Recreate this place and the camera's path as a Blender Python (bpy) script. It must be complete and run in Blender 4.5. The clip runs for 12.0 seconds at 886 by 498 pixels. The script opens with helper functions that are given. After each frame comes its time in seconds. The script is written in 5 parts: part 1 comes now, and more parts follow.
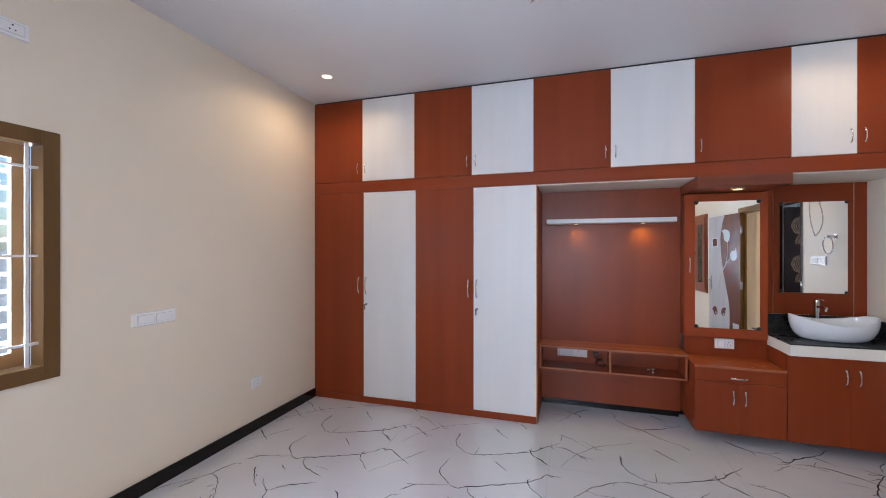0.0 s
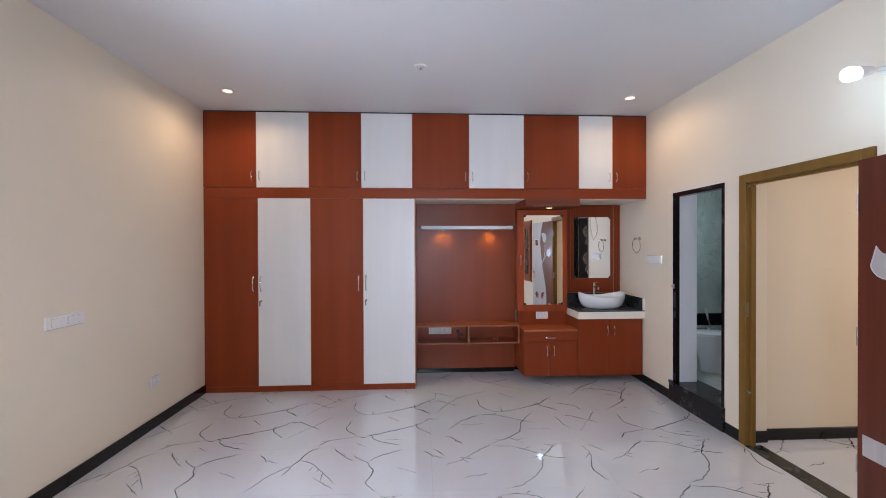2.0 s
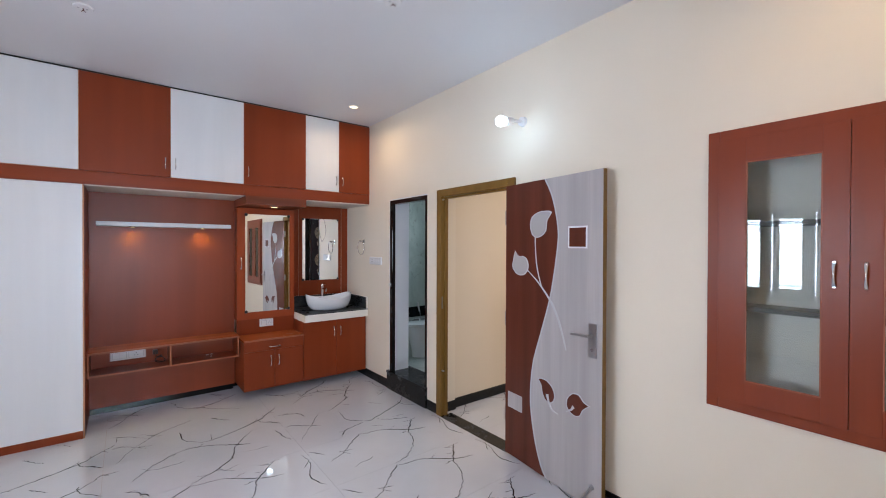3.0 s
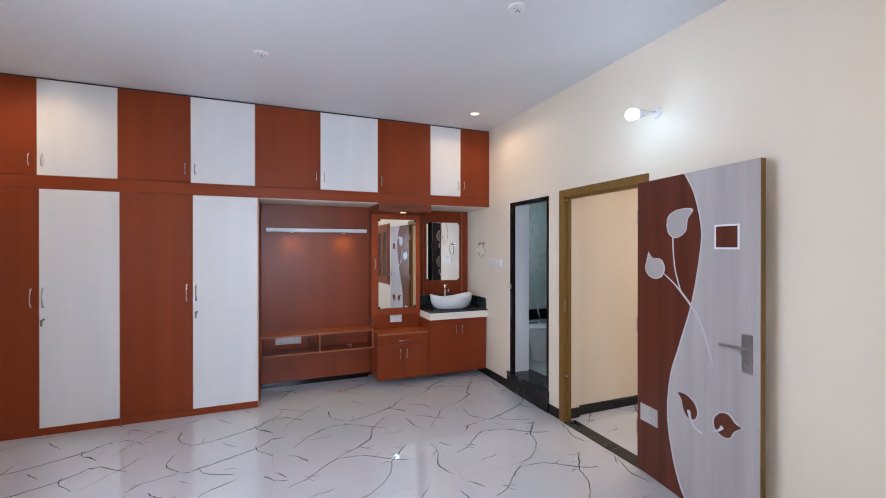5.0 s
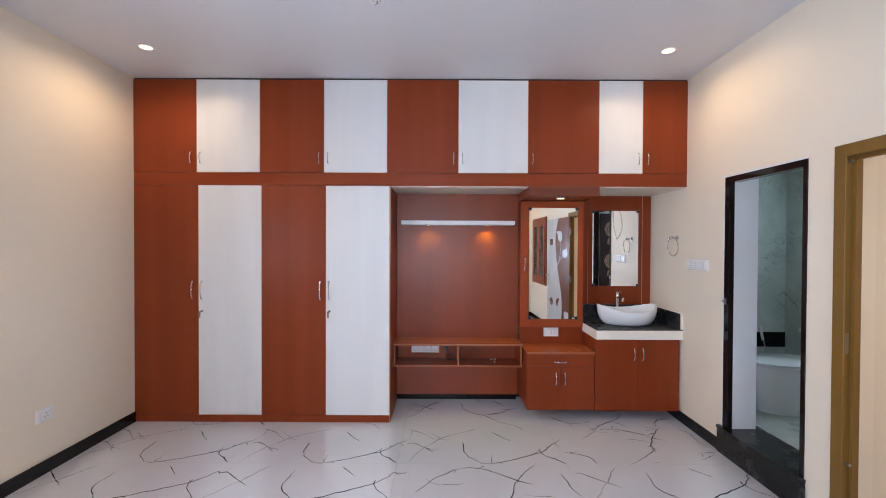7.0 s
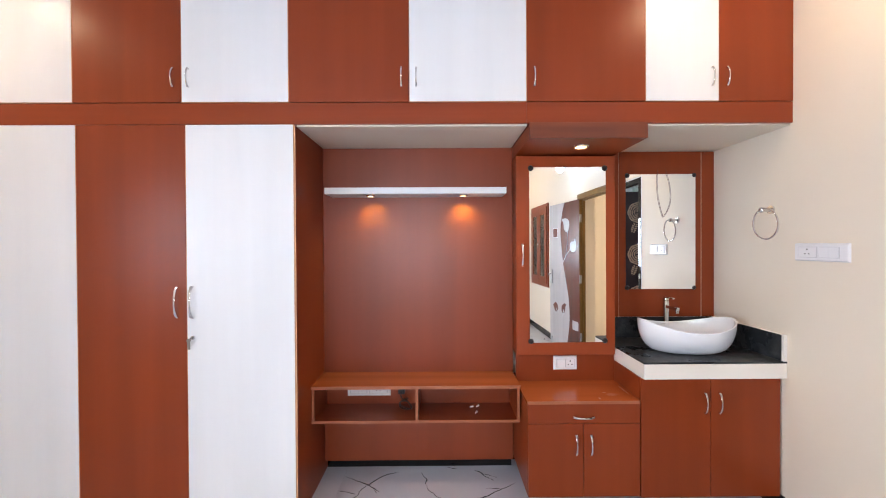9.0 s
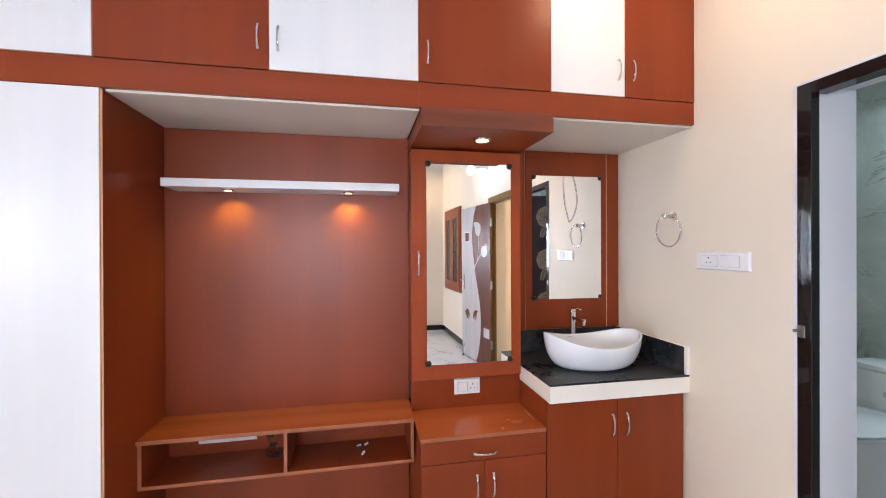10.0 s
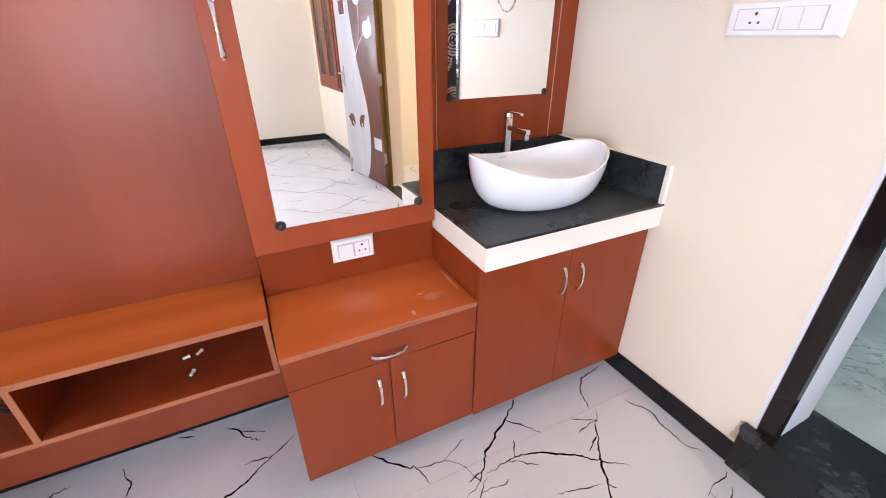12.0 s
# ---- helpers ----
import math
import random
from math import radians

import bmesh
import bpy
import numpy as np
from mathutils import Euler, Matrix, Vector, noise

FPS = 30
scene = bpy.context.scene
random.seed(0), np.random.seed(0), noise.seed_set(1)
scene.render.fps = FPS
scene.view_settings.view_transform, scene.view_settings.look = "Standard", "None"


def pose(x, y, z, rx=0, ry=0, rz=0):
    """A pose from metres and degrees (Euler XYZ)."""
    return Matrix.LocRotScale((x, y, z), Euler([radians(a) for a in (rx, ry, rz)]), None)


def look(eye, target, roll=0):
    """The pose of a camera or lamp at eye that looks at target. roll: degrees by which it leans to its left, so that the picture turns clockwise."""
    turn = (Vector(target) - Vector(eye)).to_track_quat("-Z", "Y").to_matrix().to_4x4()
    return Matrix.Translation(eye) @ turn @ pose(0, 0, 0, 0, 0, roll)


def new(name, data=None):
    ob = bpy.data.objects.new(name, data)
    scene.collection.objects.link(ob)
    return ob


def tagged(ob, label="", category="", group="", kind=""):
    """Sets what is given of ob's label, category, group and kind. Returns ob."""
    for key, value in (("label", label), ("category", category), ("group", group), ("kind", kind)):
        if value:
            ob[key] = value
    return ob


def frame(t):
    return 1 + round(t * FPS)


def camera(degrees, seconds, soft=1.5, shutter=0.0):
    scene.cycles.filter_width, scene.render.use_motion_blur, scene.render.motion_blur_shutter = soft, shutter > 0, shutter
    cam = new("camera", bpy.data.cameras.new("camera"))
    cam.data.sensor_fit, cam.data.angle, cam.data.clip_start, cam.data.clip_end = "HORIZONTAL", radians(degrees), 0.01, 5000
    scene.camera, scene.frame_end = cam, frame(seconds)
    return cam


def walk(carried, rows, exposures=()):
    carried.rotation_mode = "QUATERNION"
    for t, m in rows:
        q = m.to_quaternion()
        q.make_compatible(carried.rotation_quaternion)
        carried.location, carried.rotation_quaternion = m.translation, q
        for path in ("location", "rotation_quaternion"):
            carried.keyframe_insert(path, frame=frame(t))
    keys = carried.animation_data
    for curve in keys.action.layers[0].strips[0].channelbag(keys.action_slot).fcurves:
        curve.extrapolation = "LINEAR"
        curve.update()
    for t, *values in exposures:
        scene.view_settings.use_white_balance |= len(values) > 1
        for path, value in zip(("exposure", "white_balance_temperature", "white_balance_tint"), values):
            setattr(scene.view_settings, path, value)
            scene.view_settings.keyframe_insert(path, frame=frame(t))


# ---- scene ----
cam = camera(94.5, 12.0, soft=1.0)
PATH = [
    (0, (0.106, 0.006, 1.505), (-0.501, 1.911, 1.504), -0.0),
    (0.5, (-0.075, -0.408, 1.511), (-0.218, 1.587, 1.513), 0.0),
    (1, (-0.127, -0.727, 1.532), (-0.139, 1.273, 1.524), -0.1),
    (1.5, (-0.122, -0.823, 1.523), (-0.106, 1.177, 1.517), -0.1),
    (2, (-0.116, -0.835, 1.541), (-0.015, 1.162, 1.527), -0.2),
    (2.5, (-0.048, -0.822, 1.563), (0.47, 1.11, 1.545), -0.1),
    (3, (0.06, -0.792, 1.568), (1.29, 0.784, 1.552), 0.2),
    (3.2, (0.091, -0.794, 1.556), (1.546, 0.578, 1.545), 0.0),
    (4.8, (0.032, -0.811, 1.571), (1.053, 0.908, 1.563), 0.0),
    (5, (-0.022, -0.812, 1.562), (0.729, 1.042, 1.557), 0.0),
    (5.5, (-0.061, -0.841, 1.561), (0.152, 1.148, 1.547), -0.2),
    (6, (0.016, -0.715, 1.578), (0.062, 1.284, 1.547), 0.1),
    (6.5, (0.072, -0.386, 1.551), (0.086, 1.614, 1.534), -0.1),
    (6.7, (0.150, -0.225, 1.558), (0.159, 1.775, 1.534), 0.1),
    (8.3, (0.525, 1.275, 1.461), (0.488, 3.275, 1.443), -0.3),
    (8.5, (0.531, 1.398, 1.445), (0.503, 3.397, 1.426), -0.2),
    (9, (0.549, 1.49, 1.432), (0.562, 3.49, 1.415), -0.3),
    (9.5, (0.581, 1.55, 1.437), (0.743, 3.544, 1.423), -0.2),
    (10, (0.75, 1.851, 1.454), (1.144, 3.812, 1.449), -0.2),
    (10.5, (0.851, 2.267, 1.479), (1.457, 4.172, 1.447), -0.2),
    (11, (0.975, 2.590, 1.453), (1.707, 4.446, 1.313), -0.1),
    (11.5, (1.03, 2.684, 1.424), (1.774, 4.458, 0.876), -0.5),
    (12, (1.036, 2.729, 1.355), (1.816, 4.322, 0.431), -0.3),
]
EXPOSURES = [(0, -0.02, 5700, 14), (0.5, 0.04, 5700, 15), (1.5, -0.07, 5800, 15), (2.3, -0.10, 5850, 15), (3, -0.04, 5800, 14), (5, 0.02, 5700, 14), (5.5, -0.06, 5700, 14), (6.5, 0.05, 5750, 15), (8.3, 0.62, 5950, 14), (9.5, 0.70, 6000, 15), (10, 0.69, 6000, 16), (10.5, 0.90, 6000, 17), (11.5, 0.92, 5950, 18), (12, 1.18, 5900, 17)]
walk(cam, [(t, look(eye, target, roll)) for t, eye, target, roll in PATH], EXPOSURES)

# ---- world ----
world = bpy.data.worlds.new("world")
scene.world = world
world.use_nodes = True
wn = world.node_tree
sky = wn.nodes.new("ShaderNodeTexSky")
sky.sky_type = "NISHITA"
sky.sun_disc = False
sky.sun_elevation = radians(52)
sky.sun_rotation = radians(80)
wn.links.new(sky.outputs[0], wn.nodes["Background"].inputs[0])
wn.nodes["Background"].inputs[1].default_value = 0.15

sun = new("sun", bpy.data.lights.new("sun", "SUN"))
sun.data.energy = 2.5
sun.data.angle = radians(0.5)
sun.data.color = (1.0, 0.95, 0.88)
sun.matrix_world = look((8, 1.5, 10.2), (0, 0, 0))


def area_light(name, eye, target, sx, sy, power, colour, spread=180):
    d = bpy.data.lights.new(name, "AREA")
    d.shape, d.size, d.size_y, d.energy, d.color = "RECTANGLE", sx, sy, power, colour
    d.spread = radians(spread)
    ob = new(name, d)
    ob.matrix_world = look(eye, target)
    return ob


def spot_light(name, eye, target, power, colour, angle, blend=1.0, radius=0.03):
    d = bpy.data.lights.new(name, "SPOT")
    d.energy, d.color, d.spot_size, d.spot_blend, d.shadow_soft_size = power, colour, radians(angle), blend, radius
    ob = new(name, d)
    ob.matrix_world = look(eye, target)
    return ob


WARM = (1.0, 1.0, 0.08)
DAY = (0.86, 0.93, 1.0)
area_light("window_daylight", (-2.66, 0.685, 1.50), (3, 0.685, 0.45), 1.45, 1.2, 245, DAY)
area_light("rear_window_daylight", (0.02, -1.54, 1.50), (0.02, 3, 0.95), 1.10, 1.2, 225, DAY)
area_light("ventilator_daylight", (3.70, 3.3, 2.35), (3.0, 3.2, 1.0), 0.50, 0.36, 7.5, (0.80, 0.95, 0.95))
# unseen warm lamp added to brighten the passage, which has no window of its own
area_light("passage_fill", (4.9, 1.75, 1.7), (3.0, 1.7, 1.2), 0.9, 1.5, 30, (1.0, 0.84, 0.64))
# a and b are the room's downlights; c and d are unseen fill, added at the rear
for nm, sx, sy, watts in (("a", -1.903, 3.043, 22), ("b", 1.910, 3.066, 17), ("c", 1.80, -0.75, 18), ("d", -1.90, -0.75, 52)):
    spot_light("downlight_glow_" + nm, (sx, sy, 2.955), (sx, sy, 0), watts, (1.0, 0.68, 0.36), 176, 0.7, 0.06)
spot_light("niche_glow_a", (0.128, 4.012, 1.728), (0.128, 4.045, 0.9), 3.0, WARM, 132, 0.9, 0.006)
spot_light("niche_glow_b", (0.690, 4.012, 1.728), (0.690, 4.045, 0.9), 3.4, WARM, 132, 0.9, 0.006)
spot_light("dresser_glow", (1.325, 3.746, 1.965), (1.325, 3.80, 0.6), 9, (1.0, 0.75, 0.48), 130, 0.9, 0.03)
bulb_glow = new("bulb_glow", bpy.data.lights.new("bulb_glow", "POINT"))
bulb_glow.data.energy, bulb_glow.data.color, bulb_glow.data.shadow_soft_size = 2.6, (0.66, 0.88, 1.0), 0.045
bulb_glow.location = (2.150, 1.222, 2.418)


# ---- materials ----
def base_mat(name, colour, rough=0.5, metal=0.0):
    m = bpy.data.materials.new(name)
    m.use_nodes = True
    b = m.node_tree.nodes["Principled BSDF"]
    b.inputs["Base Color"].default_value = (*colour, 1)
    b.inputs["Roughness"].default_value = rough
    b.inputs["Metallic"].default_value = metal
    return m, m.node_tree, b


def node(t, kind, **values):
    n = t.nodes.new(kind)
    for k, v in values.items():
        n.inputs[k.replace("_", " ")].default_value = v
    return n


def coords(t, stretch=(1, 1, 1)):
    g = t.nodes.new("ShaderNodeNewGeometry")
    v = t.nodes.new("ShaderNodeVectorMath")
    v.operation = "MULTIPLY"
    v.inputs[1].default_value = stretch
    t.links.new(g.outputs["Position"], v.inputs[0])
    return v.outputs[0]


def ramp(t, fac, stops):
    r = t.nodes.new("ShaderNodeValToRGB")
    while len(r.color_ramp.elements) < len(stops):
        r.color_ramp.elements.new(0.5)
    for e, (p, c) in zip(r.color_ramp.elements, stops):
        e.position, e.color = p, (*c, 1) if len(c) == 3 else c
    t.links.new(fac, r.inputs[0])
    return r.outputs[0]


def grey(v):
    return (v, v, v)


def mixc(t, fac, a, b, kind="MIX"):
    m = t.nodes.new("ShaderNodeMix")
    m.data_type, m.blend_type = "RGBA", kind
    for s, v in ((0, fac), (6, a), (7, b)):
        if hasattr(v, "is_linked"):
            t.links.new(v, m.inputs[s])
        elif s == 0:
            m.inputs[s].default_value = v
        else:
            m.inputs[s].default_value = (*v, 1)
    return m.outputs[2]


def noise_at(t, vec, scale, detail=4, rough=0.55, distort=0.0):
    n = node(t, "ShaderNodeTexNoise", Scale=scale, Detail=detail, Roughness=rough, Distortion=distort)
    t.links.new(vec, n.inputs["Vector"])
    return n.outputs["Fac"]


def bump(t, b, height, strength, dist=0.002):
    n = node(t, "ShaderNodeBump", Strength=strength, Distance=dist)
    t.links.new(height, n.inputs["Height"])
    t.links.new(n.outputs[0], b.inputs["Normal"])


def mul(t, a, b, op="MULTIPLY"):
    m = t.nodes.new("ShaderNodeMath")
    m.operation = op
    for i, v in enumerate((a, b)):
        if hasattr(v, "is_linked"):
            t.links.new(v, m.inputs[i])
        else:
            m.inputs[i].default_value = v
    return m.outputs[0]


def laminate(name, dark, light, rough, stretch=(9, 9, 0.5), streak=0.5, fine_stretch=(90, 90, 3.0)):
    m, t, b = base_mat(name, light, rough)
    v = coords(t, stretch)
    fine = noise_at(t, coords(t, fine_stretch), 1.0, 2, 0.5)
    wide = noise_at(t, v, 1.0, 3, 0.5)
    c = ramp(t, wide, [(0.32, dark), (0.68, light)])
    c = mixc(t, mul(t, fine, streak), c, dark)
    t.links.new(c, b.inputs["Base Color"])
    b.inputs["Specular IOR Level"].default_value = 0.27
    bump(t, b, noise_at(t, coords(t, (1.5, 1.5, 8.0)), 1.0, 3, 0.5), 0.30, 0.003)
    return m


RED = laminate("red_laminate", (0.196, 0.0325, 0.0070), (0.236, 0.0405, 0.0092), 0.32, (7, 7, 0.25), 0.35)
# red laminate for flat tops, lightened to carry the window's sheen in its colour
RED_TOP_LIT = laminate("lit_red_top_laminate", (0.33, 0.074, 0.020), (0.42, 0.100, 0.028), 0.20, (0.6, 9, 9), 0.4, (4, 90, 90))


def dusted(m, x, y, rx, ry, amount):
    """A dry dust smear with a ragged outline at the place (x, y)."""
    t = m.node_tree
    b = t.nodes["Principled BSDF"]
    old = b.inputs["Base Color"].links[0].from_socket
    g = t.nodes.new("ShaderNodeNewGeometry")
    sub = t.nodes.new("ShaderNodeVectorMath")
    sub.operation = "SUBTRACT"
    sub.inputs[1].default_value = (x, y, 0)
    t.links.new(g.outputs["Position"], sub.inputs[0])
    sc = t.nodes.new("ShaderNodeVectorMath")
    sc.operation = "MULTIPLY"
    sc.inputs[1].default_value = (1 / rx, 1 / ry, 0)
    t.links.new(sub.outputs[0], sc.inputs[0])
    ln = t.nodes.new("ShaderNodeVectorMath")
    ln.operation = "LENGTH"
    t.links.new(sc.outputs[0], ln.inputs[0])
    n = noise_at(t, coords(t), 26.0, 5, 0.7, 0.8)
    edge = mul(t, ln.outputs["Value"], mul(t, n, 1.1), "ADD")
    f = mul(t, ramp(t, edge, [(0.85, grey(1)), (1.15, grey(0))]), amount)
    t.links.new(mixc(t, f, old, (0.55, 0.38, 0.28)), b.inputs["Base Color"])


FASCIA = laminate("red_fascia_laminate", (0.200, 0.033, 0.0075), (0.245, 0.042, 0.0100), 0.30, (0.3, 9, 9), 0.5, (4, 90, 90))
RED_GLOSS = laminate("glossy_red_panel_laminate", (0.200, 0.034, 0.0075), (0.240, 0.042, 0.0100), 0.36, (7, 7, 0.25), 0.35)
RED_GLOSS.node_tree.nodes["Principled BSDF"].inputs["Specular IOR Level"].default_value = 0.42
dusted(RED_TOP_LIT, 1.495, 3.745, 0.075, 0.055, 0.16)
dusted(RED_TOP_LIT, 1.465, 3.775, 0.030, 0.012, 0.40)
dusted(RED_TOP_LIT, 1.405, 3.690, 0.014, 0.034, 0.38)
dusted(RED_TOP_LIT, 1.590, 3.82, 0.012, 0.16, 0.35)
RED_FRAME = laminate("red_mirror_frame_laminate", (0.265, 0.050, 0.014), (0.31, 0.060, 0.018), 0.30)
WALNUT = laminate("darker_grained_laminate", (0.13, 0.036, 0.018), (0.24, 0.062, 0.028), 0.33, (1.2, 14, 14), 0.6, (5, 90, 90))
WHITE_LAM = laminate("white_laminate", (0.68, 0.695, 0.715), (0.725, 0.74, 0.76), 0.30, (8, 8, 0.6), 0.3)
WHITE_LAM.node_tree.nodes["Principled BSDF"].inputs["Specular IOR Level"].default_value = 0.3
EDGE = laminate("edge_band", (0.30, 0.105, 0.050), (0.36, 0.128, 0.064), 0.4)
EDGE_LIGHT = laminate("peach_edge_band", (0.50, 0.25, 0.13), (0.60, 0.32, 0.18), 0.4)
DOOR_GREY = laminate("grey_wood_laminate", (0.355, 0.330, 0.328), (0.490, 0.462, 0.458), 0.30, (10, 10, 0.5), 0.5)
DOOR_BROWN = laminate("dark_brown_laminate", (0.085, 0.024, 0.014), (0.135, 0.036, 0.021), 0.26)
TEAK = laminate("ochre_brown_painted_wood", (0.16, 0.085, 0.018), (0.215, 0.12, 0.028), 0.32)
TEAK_DARK = laminate("brown_window_wood", (0.115, 0.062, 0.022), (0.16, 0.090, 0.033), 0.35)
SASH = laminate("sash_wood", (0.24, 0.125, 0.045), (0.31, 0.17, 0.065), 0.4)


def paint(name, colour, rough=0.55, blotch=0.04):
    m, t, b = base_mat(name, colour, rough)
    v = coords(t)
    big = noise_at(t, v, 0.9, 3, 0.5)
    mid = noise_at(t, v, 6.0, 4, 0.6)
    lo = tuple(c * (1 - blotch) for c in colour)
    hi = tuple(min(1, c * (1 + blotch * 0.6)) for c in colour)
    c = ramp(t, big, [(0.3, lo), (0.7, hi)])
    c = mixc(t, mul(t, mid, 0.25), c, lo)
    specks = node(t, "ShaderNodeTexVoronoi", Scale=2.3)
    t.links.new(v, specks.inputs["Vector"])
    c = mixc(t, ramp(t, specks.outputs["Distance"], [(0.006, grey(1)), (0.010, grey(0))]), c, tuple(x * 0.45 for x in colour))
    t.links.new(c, b.inputs["Base Color"])
    fine = noise_at(t, v, 140.0, 3, 0.6)
    wave = noise_at(t, v, 5.0, 2, 0.5)
    bump(t, b, mul(t, mul(t, fine, 0.25), wave, "ADD"), 0.25, 0.003)
    return m


WALL = paint("cream_wall_paint", (0.770, 0.692, 0.570), 0.5)
CEIL = paint("white_ceiling_paint", (0.68, 0.68, 0.70), 0.6, 0.02)
PASSAGE = paint("yellow_cream_paint", (0.74, 0.650, 0.520), 0.5)
PLASTER = paint("white_cement_plaster", (0.74, 0.75, 0.78), 0.6, 0.08)
EDGE_WHITE = paint("white_counter_edge_paint", (0.80, 0.76, 0.69), 0.5, 0.04)


def floor_material():
    m, t, b = base_mat("veined_white_tile", (0.8, 0.8, 0.8), 0.06)
    g = t.nodes.new("ShaderNodeNewGeometry")
    pos = g.outputs["Position"]

    cloud = noise_at(t, pos, 1.4, 5, 0.6)
    c = ramp(t, cloud, [(0.3, (0.565, 0.59, 0.645)), (0.7, (0.635, 0.655, 0.705))])
    fine = noise_at(t, pos, 9.0, 6, 0.7, 1.2)
    c = mixc(t, ramp(t, fine, [(0.60, grey(0)), (0.80, grey(0.35))]), c, (0.46, 0.46, 0.48))
    t.links.new(c, b.inputs["Base Color"])
    b.inputs["Specular IOR Level"].default_value = 1.0
    b.inputs["IOR"].default_value = 1.6
    smear = noise_at(t, pos, 2.2, 5, 0.65)
    t.links.new(ramp(t, smear, [(0.35, grey(0.008)), (0.75, grey(0.026))]), b.inputs["Roughness"])
    return m


TILE = floor_material()
VEIN, _, _b = base_mat("dark_vein_print", (0.006, 0.005, 0.007), 0.12)
_b.inputs["Specular IOR Level"].default_value = 0.15
VEIN_PALE, _, _b = base_mat("grey_vein_print", (0.040, 0.036, 0.039), 0.12)
_b.inputs["Specular IOR Level"].default_value = 0.2


def granite(name, colour, rough, flecks=(0.10, 0.11, 0.11), dust=0.12):
    m, t, b = base_mat(name, colour, rough)
    v = coords(t)
    f = node(t, "ShaderNodeTexVoronoi", Scale=160.0)
    t.links.new(v, f.inputs["Vector"])
    c = mixc(t, ramp(t, f.outputs["Distance"], [(0.08, grey(0.5)), (0.25, grey(0))]), colour, flecks)
    b.inputs["Specular IOR Level"].default_value = 0.32
    d = noise_at(t, v, 5.0, 6, 0.7)
    c = mixc(t, ramp(t, d, [(0.50, grey(0)), (0.80, grey(max(0, dust) * 3))]), c, (0.30, 0.31, 0.31))
    t.links.new(c, b.inputs["Base Color"])
    if dust >= 0:
        t.links.new(ramp(t, d, [(0.40, grey(rough)), (0.75, grey(min(1, rough * 3)))]), b.inputs["Roughness"])
    return m


GRANITE = granite("black_granite", (0.006, 0.006, 0.007), 0.08, (0.02, 0.02, 0.02), 0.0)
COUNTER = granite("dusty_black_granite", (0.018, 0.021, 0.024), 0.22, dust=0.10)
STEP_STONE = granite("worn_black_granite", (0.009, 0.010, 0.010), 0.15, dust=0.07)
BLACK_FRAME = granite("black_granite_frame", (0.012, 0.009, 0.009), 0.05, (0.014, 0.011, 0.011), -0.2)


def bath_tile():
    m, t, b = base_mat("grey_green_marble_tile", (0.3, 0.36, 0.35), 0.22)
    v = coords(t)
    n = noise_at(t, v, 2.6, 8, 0.68, 0.7)
    c = ramp(t, n, [(0.30, (0.36, 0.41, 0.395)), (0.52, (0.46, 0.515, 0.49)), (0.70, (0.56, 0.61, 0.58))])
    s = noise_at(t, v, 1.9, 5, 0.62, 1.6)
    patchy = noise_at(t, v, 3.4, 2, 0.5)
    vein = mul(t, ramp(t, s, [(0.485, grey(0)), (0.500, grey(0.6)), (0.515, grey(0))]), ramp(t, patchy, [(0.45, grey(0)), (0.62, grey(1))]))
    c = mixc(t, vein, c, (0.15, 0.14, 0.11))
    t.links.new(c, b.inputs["Base Color"])
    return m


BATH = bath_tile()
MIRROR, _, _ = base_mat("mirror_silver", (0.94, 0.955, 0.945), 0.012, 1.0)
CHROME, _, _ = base_mat("chrome", (0.68, 0.68, 0.69), 0.08, 1.0)
STEEL, _t, _b = base_mat("brushed_steel", (0.40, 0.40, 0.41), 0.28, 1.0)
bump(_t, _b, noise_at(_t, coords(_t, (40, 40, 400)), 5.0), 0.08, 0.0005)
DARK_STEEL, _, _ = base_mat("dark_steel", (0.22, 0.21, 0.20), 0.3, 1.0)
WIRE, _, _ = base_mat("brown_wire_sheath", (0.09, 0.030, 0.030), 0.45)
BLACK, _, _ = base_mat("black_plastic", (0.014, 0.013, 0.014), 0.32)
PLASTIC, _, _ = base_mat("white_switch_plastic", (0.80, 0.80, 0.81), 0.22)
PLASTIC_GREY, _, _ = base_mat("grey_switch_gap", (0.50, 0.50, 0.52), 0.4)
HOLE, _, _ = base_mat("socket_hole", (0.03, 0.03, 0.03), 0.5)
CERAMIC, _t, _b = base_mat("white_glazed_ceramic", (0.77, 0.80, 0.84), 0.05)
_b.inputs["Coat Weight"].default_value = 0.5
SILVER_PAINT, _, _ = base_mat("silver_grey_inlay", (0.78, 0.78, 0.80), 0.18, 0.35)
GRILLE, _, _ = base_mat("white_grille_paint", (0.66, 0.67, 0.70), 0.35)
NICHE_GREY = paint("grey_cream_niche_paint", (0.86, 0.84, 0.78), 0.6, 0.04)
SHELF_STONE = granite("grey_shelf_stone", (0.06, 0.065, 0.065), 0.3)
ROSE_GOLD, _, _ = base_mat("bronze_rose_print", (0.46, 0.29, 0.20), 0.45, 0.0)
BLACK_LAM, _, _ = base_mat("black_purple_laminate", (0.040, 0.022, 0.026), 0.22)
MDF, _, _ = base_mat("raw_board", (0.34, 0.26, 0.18), 0.7)


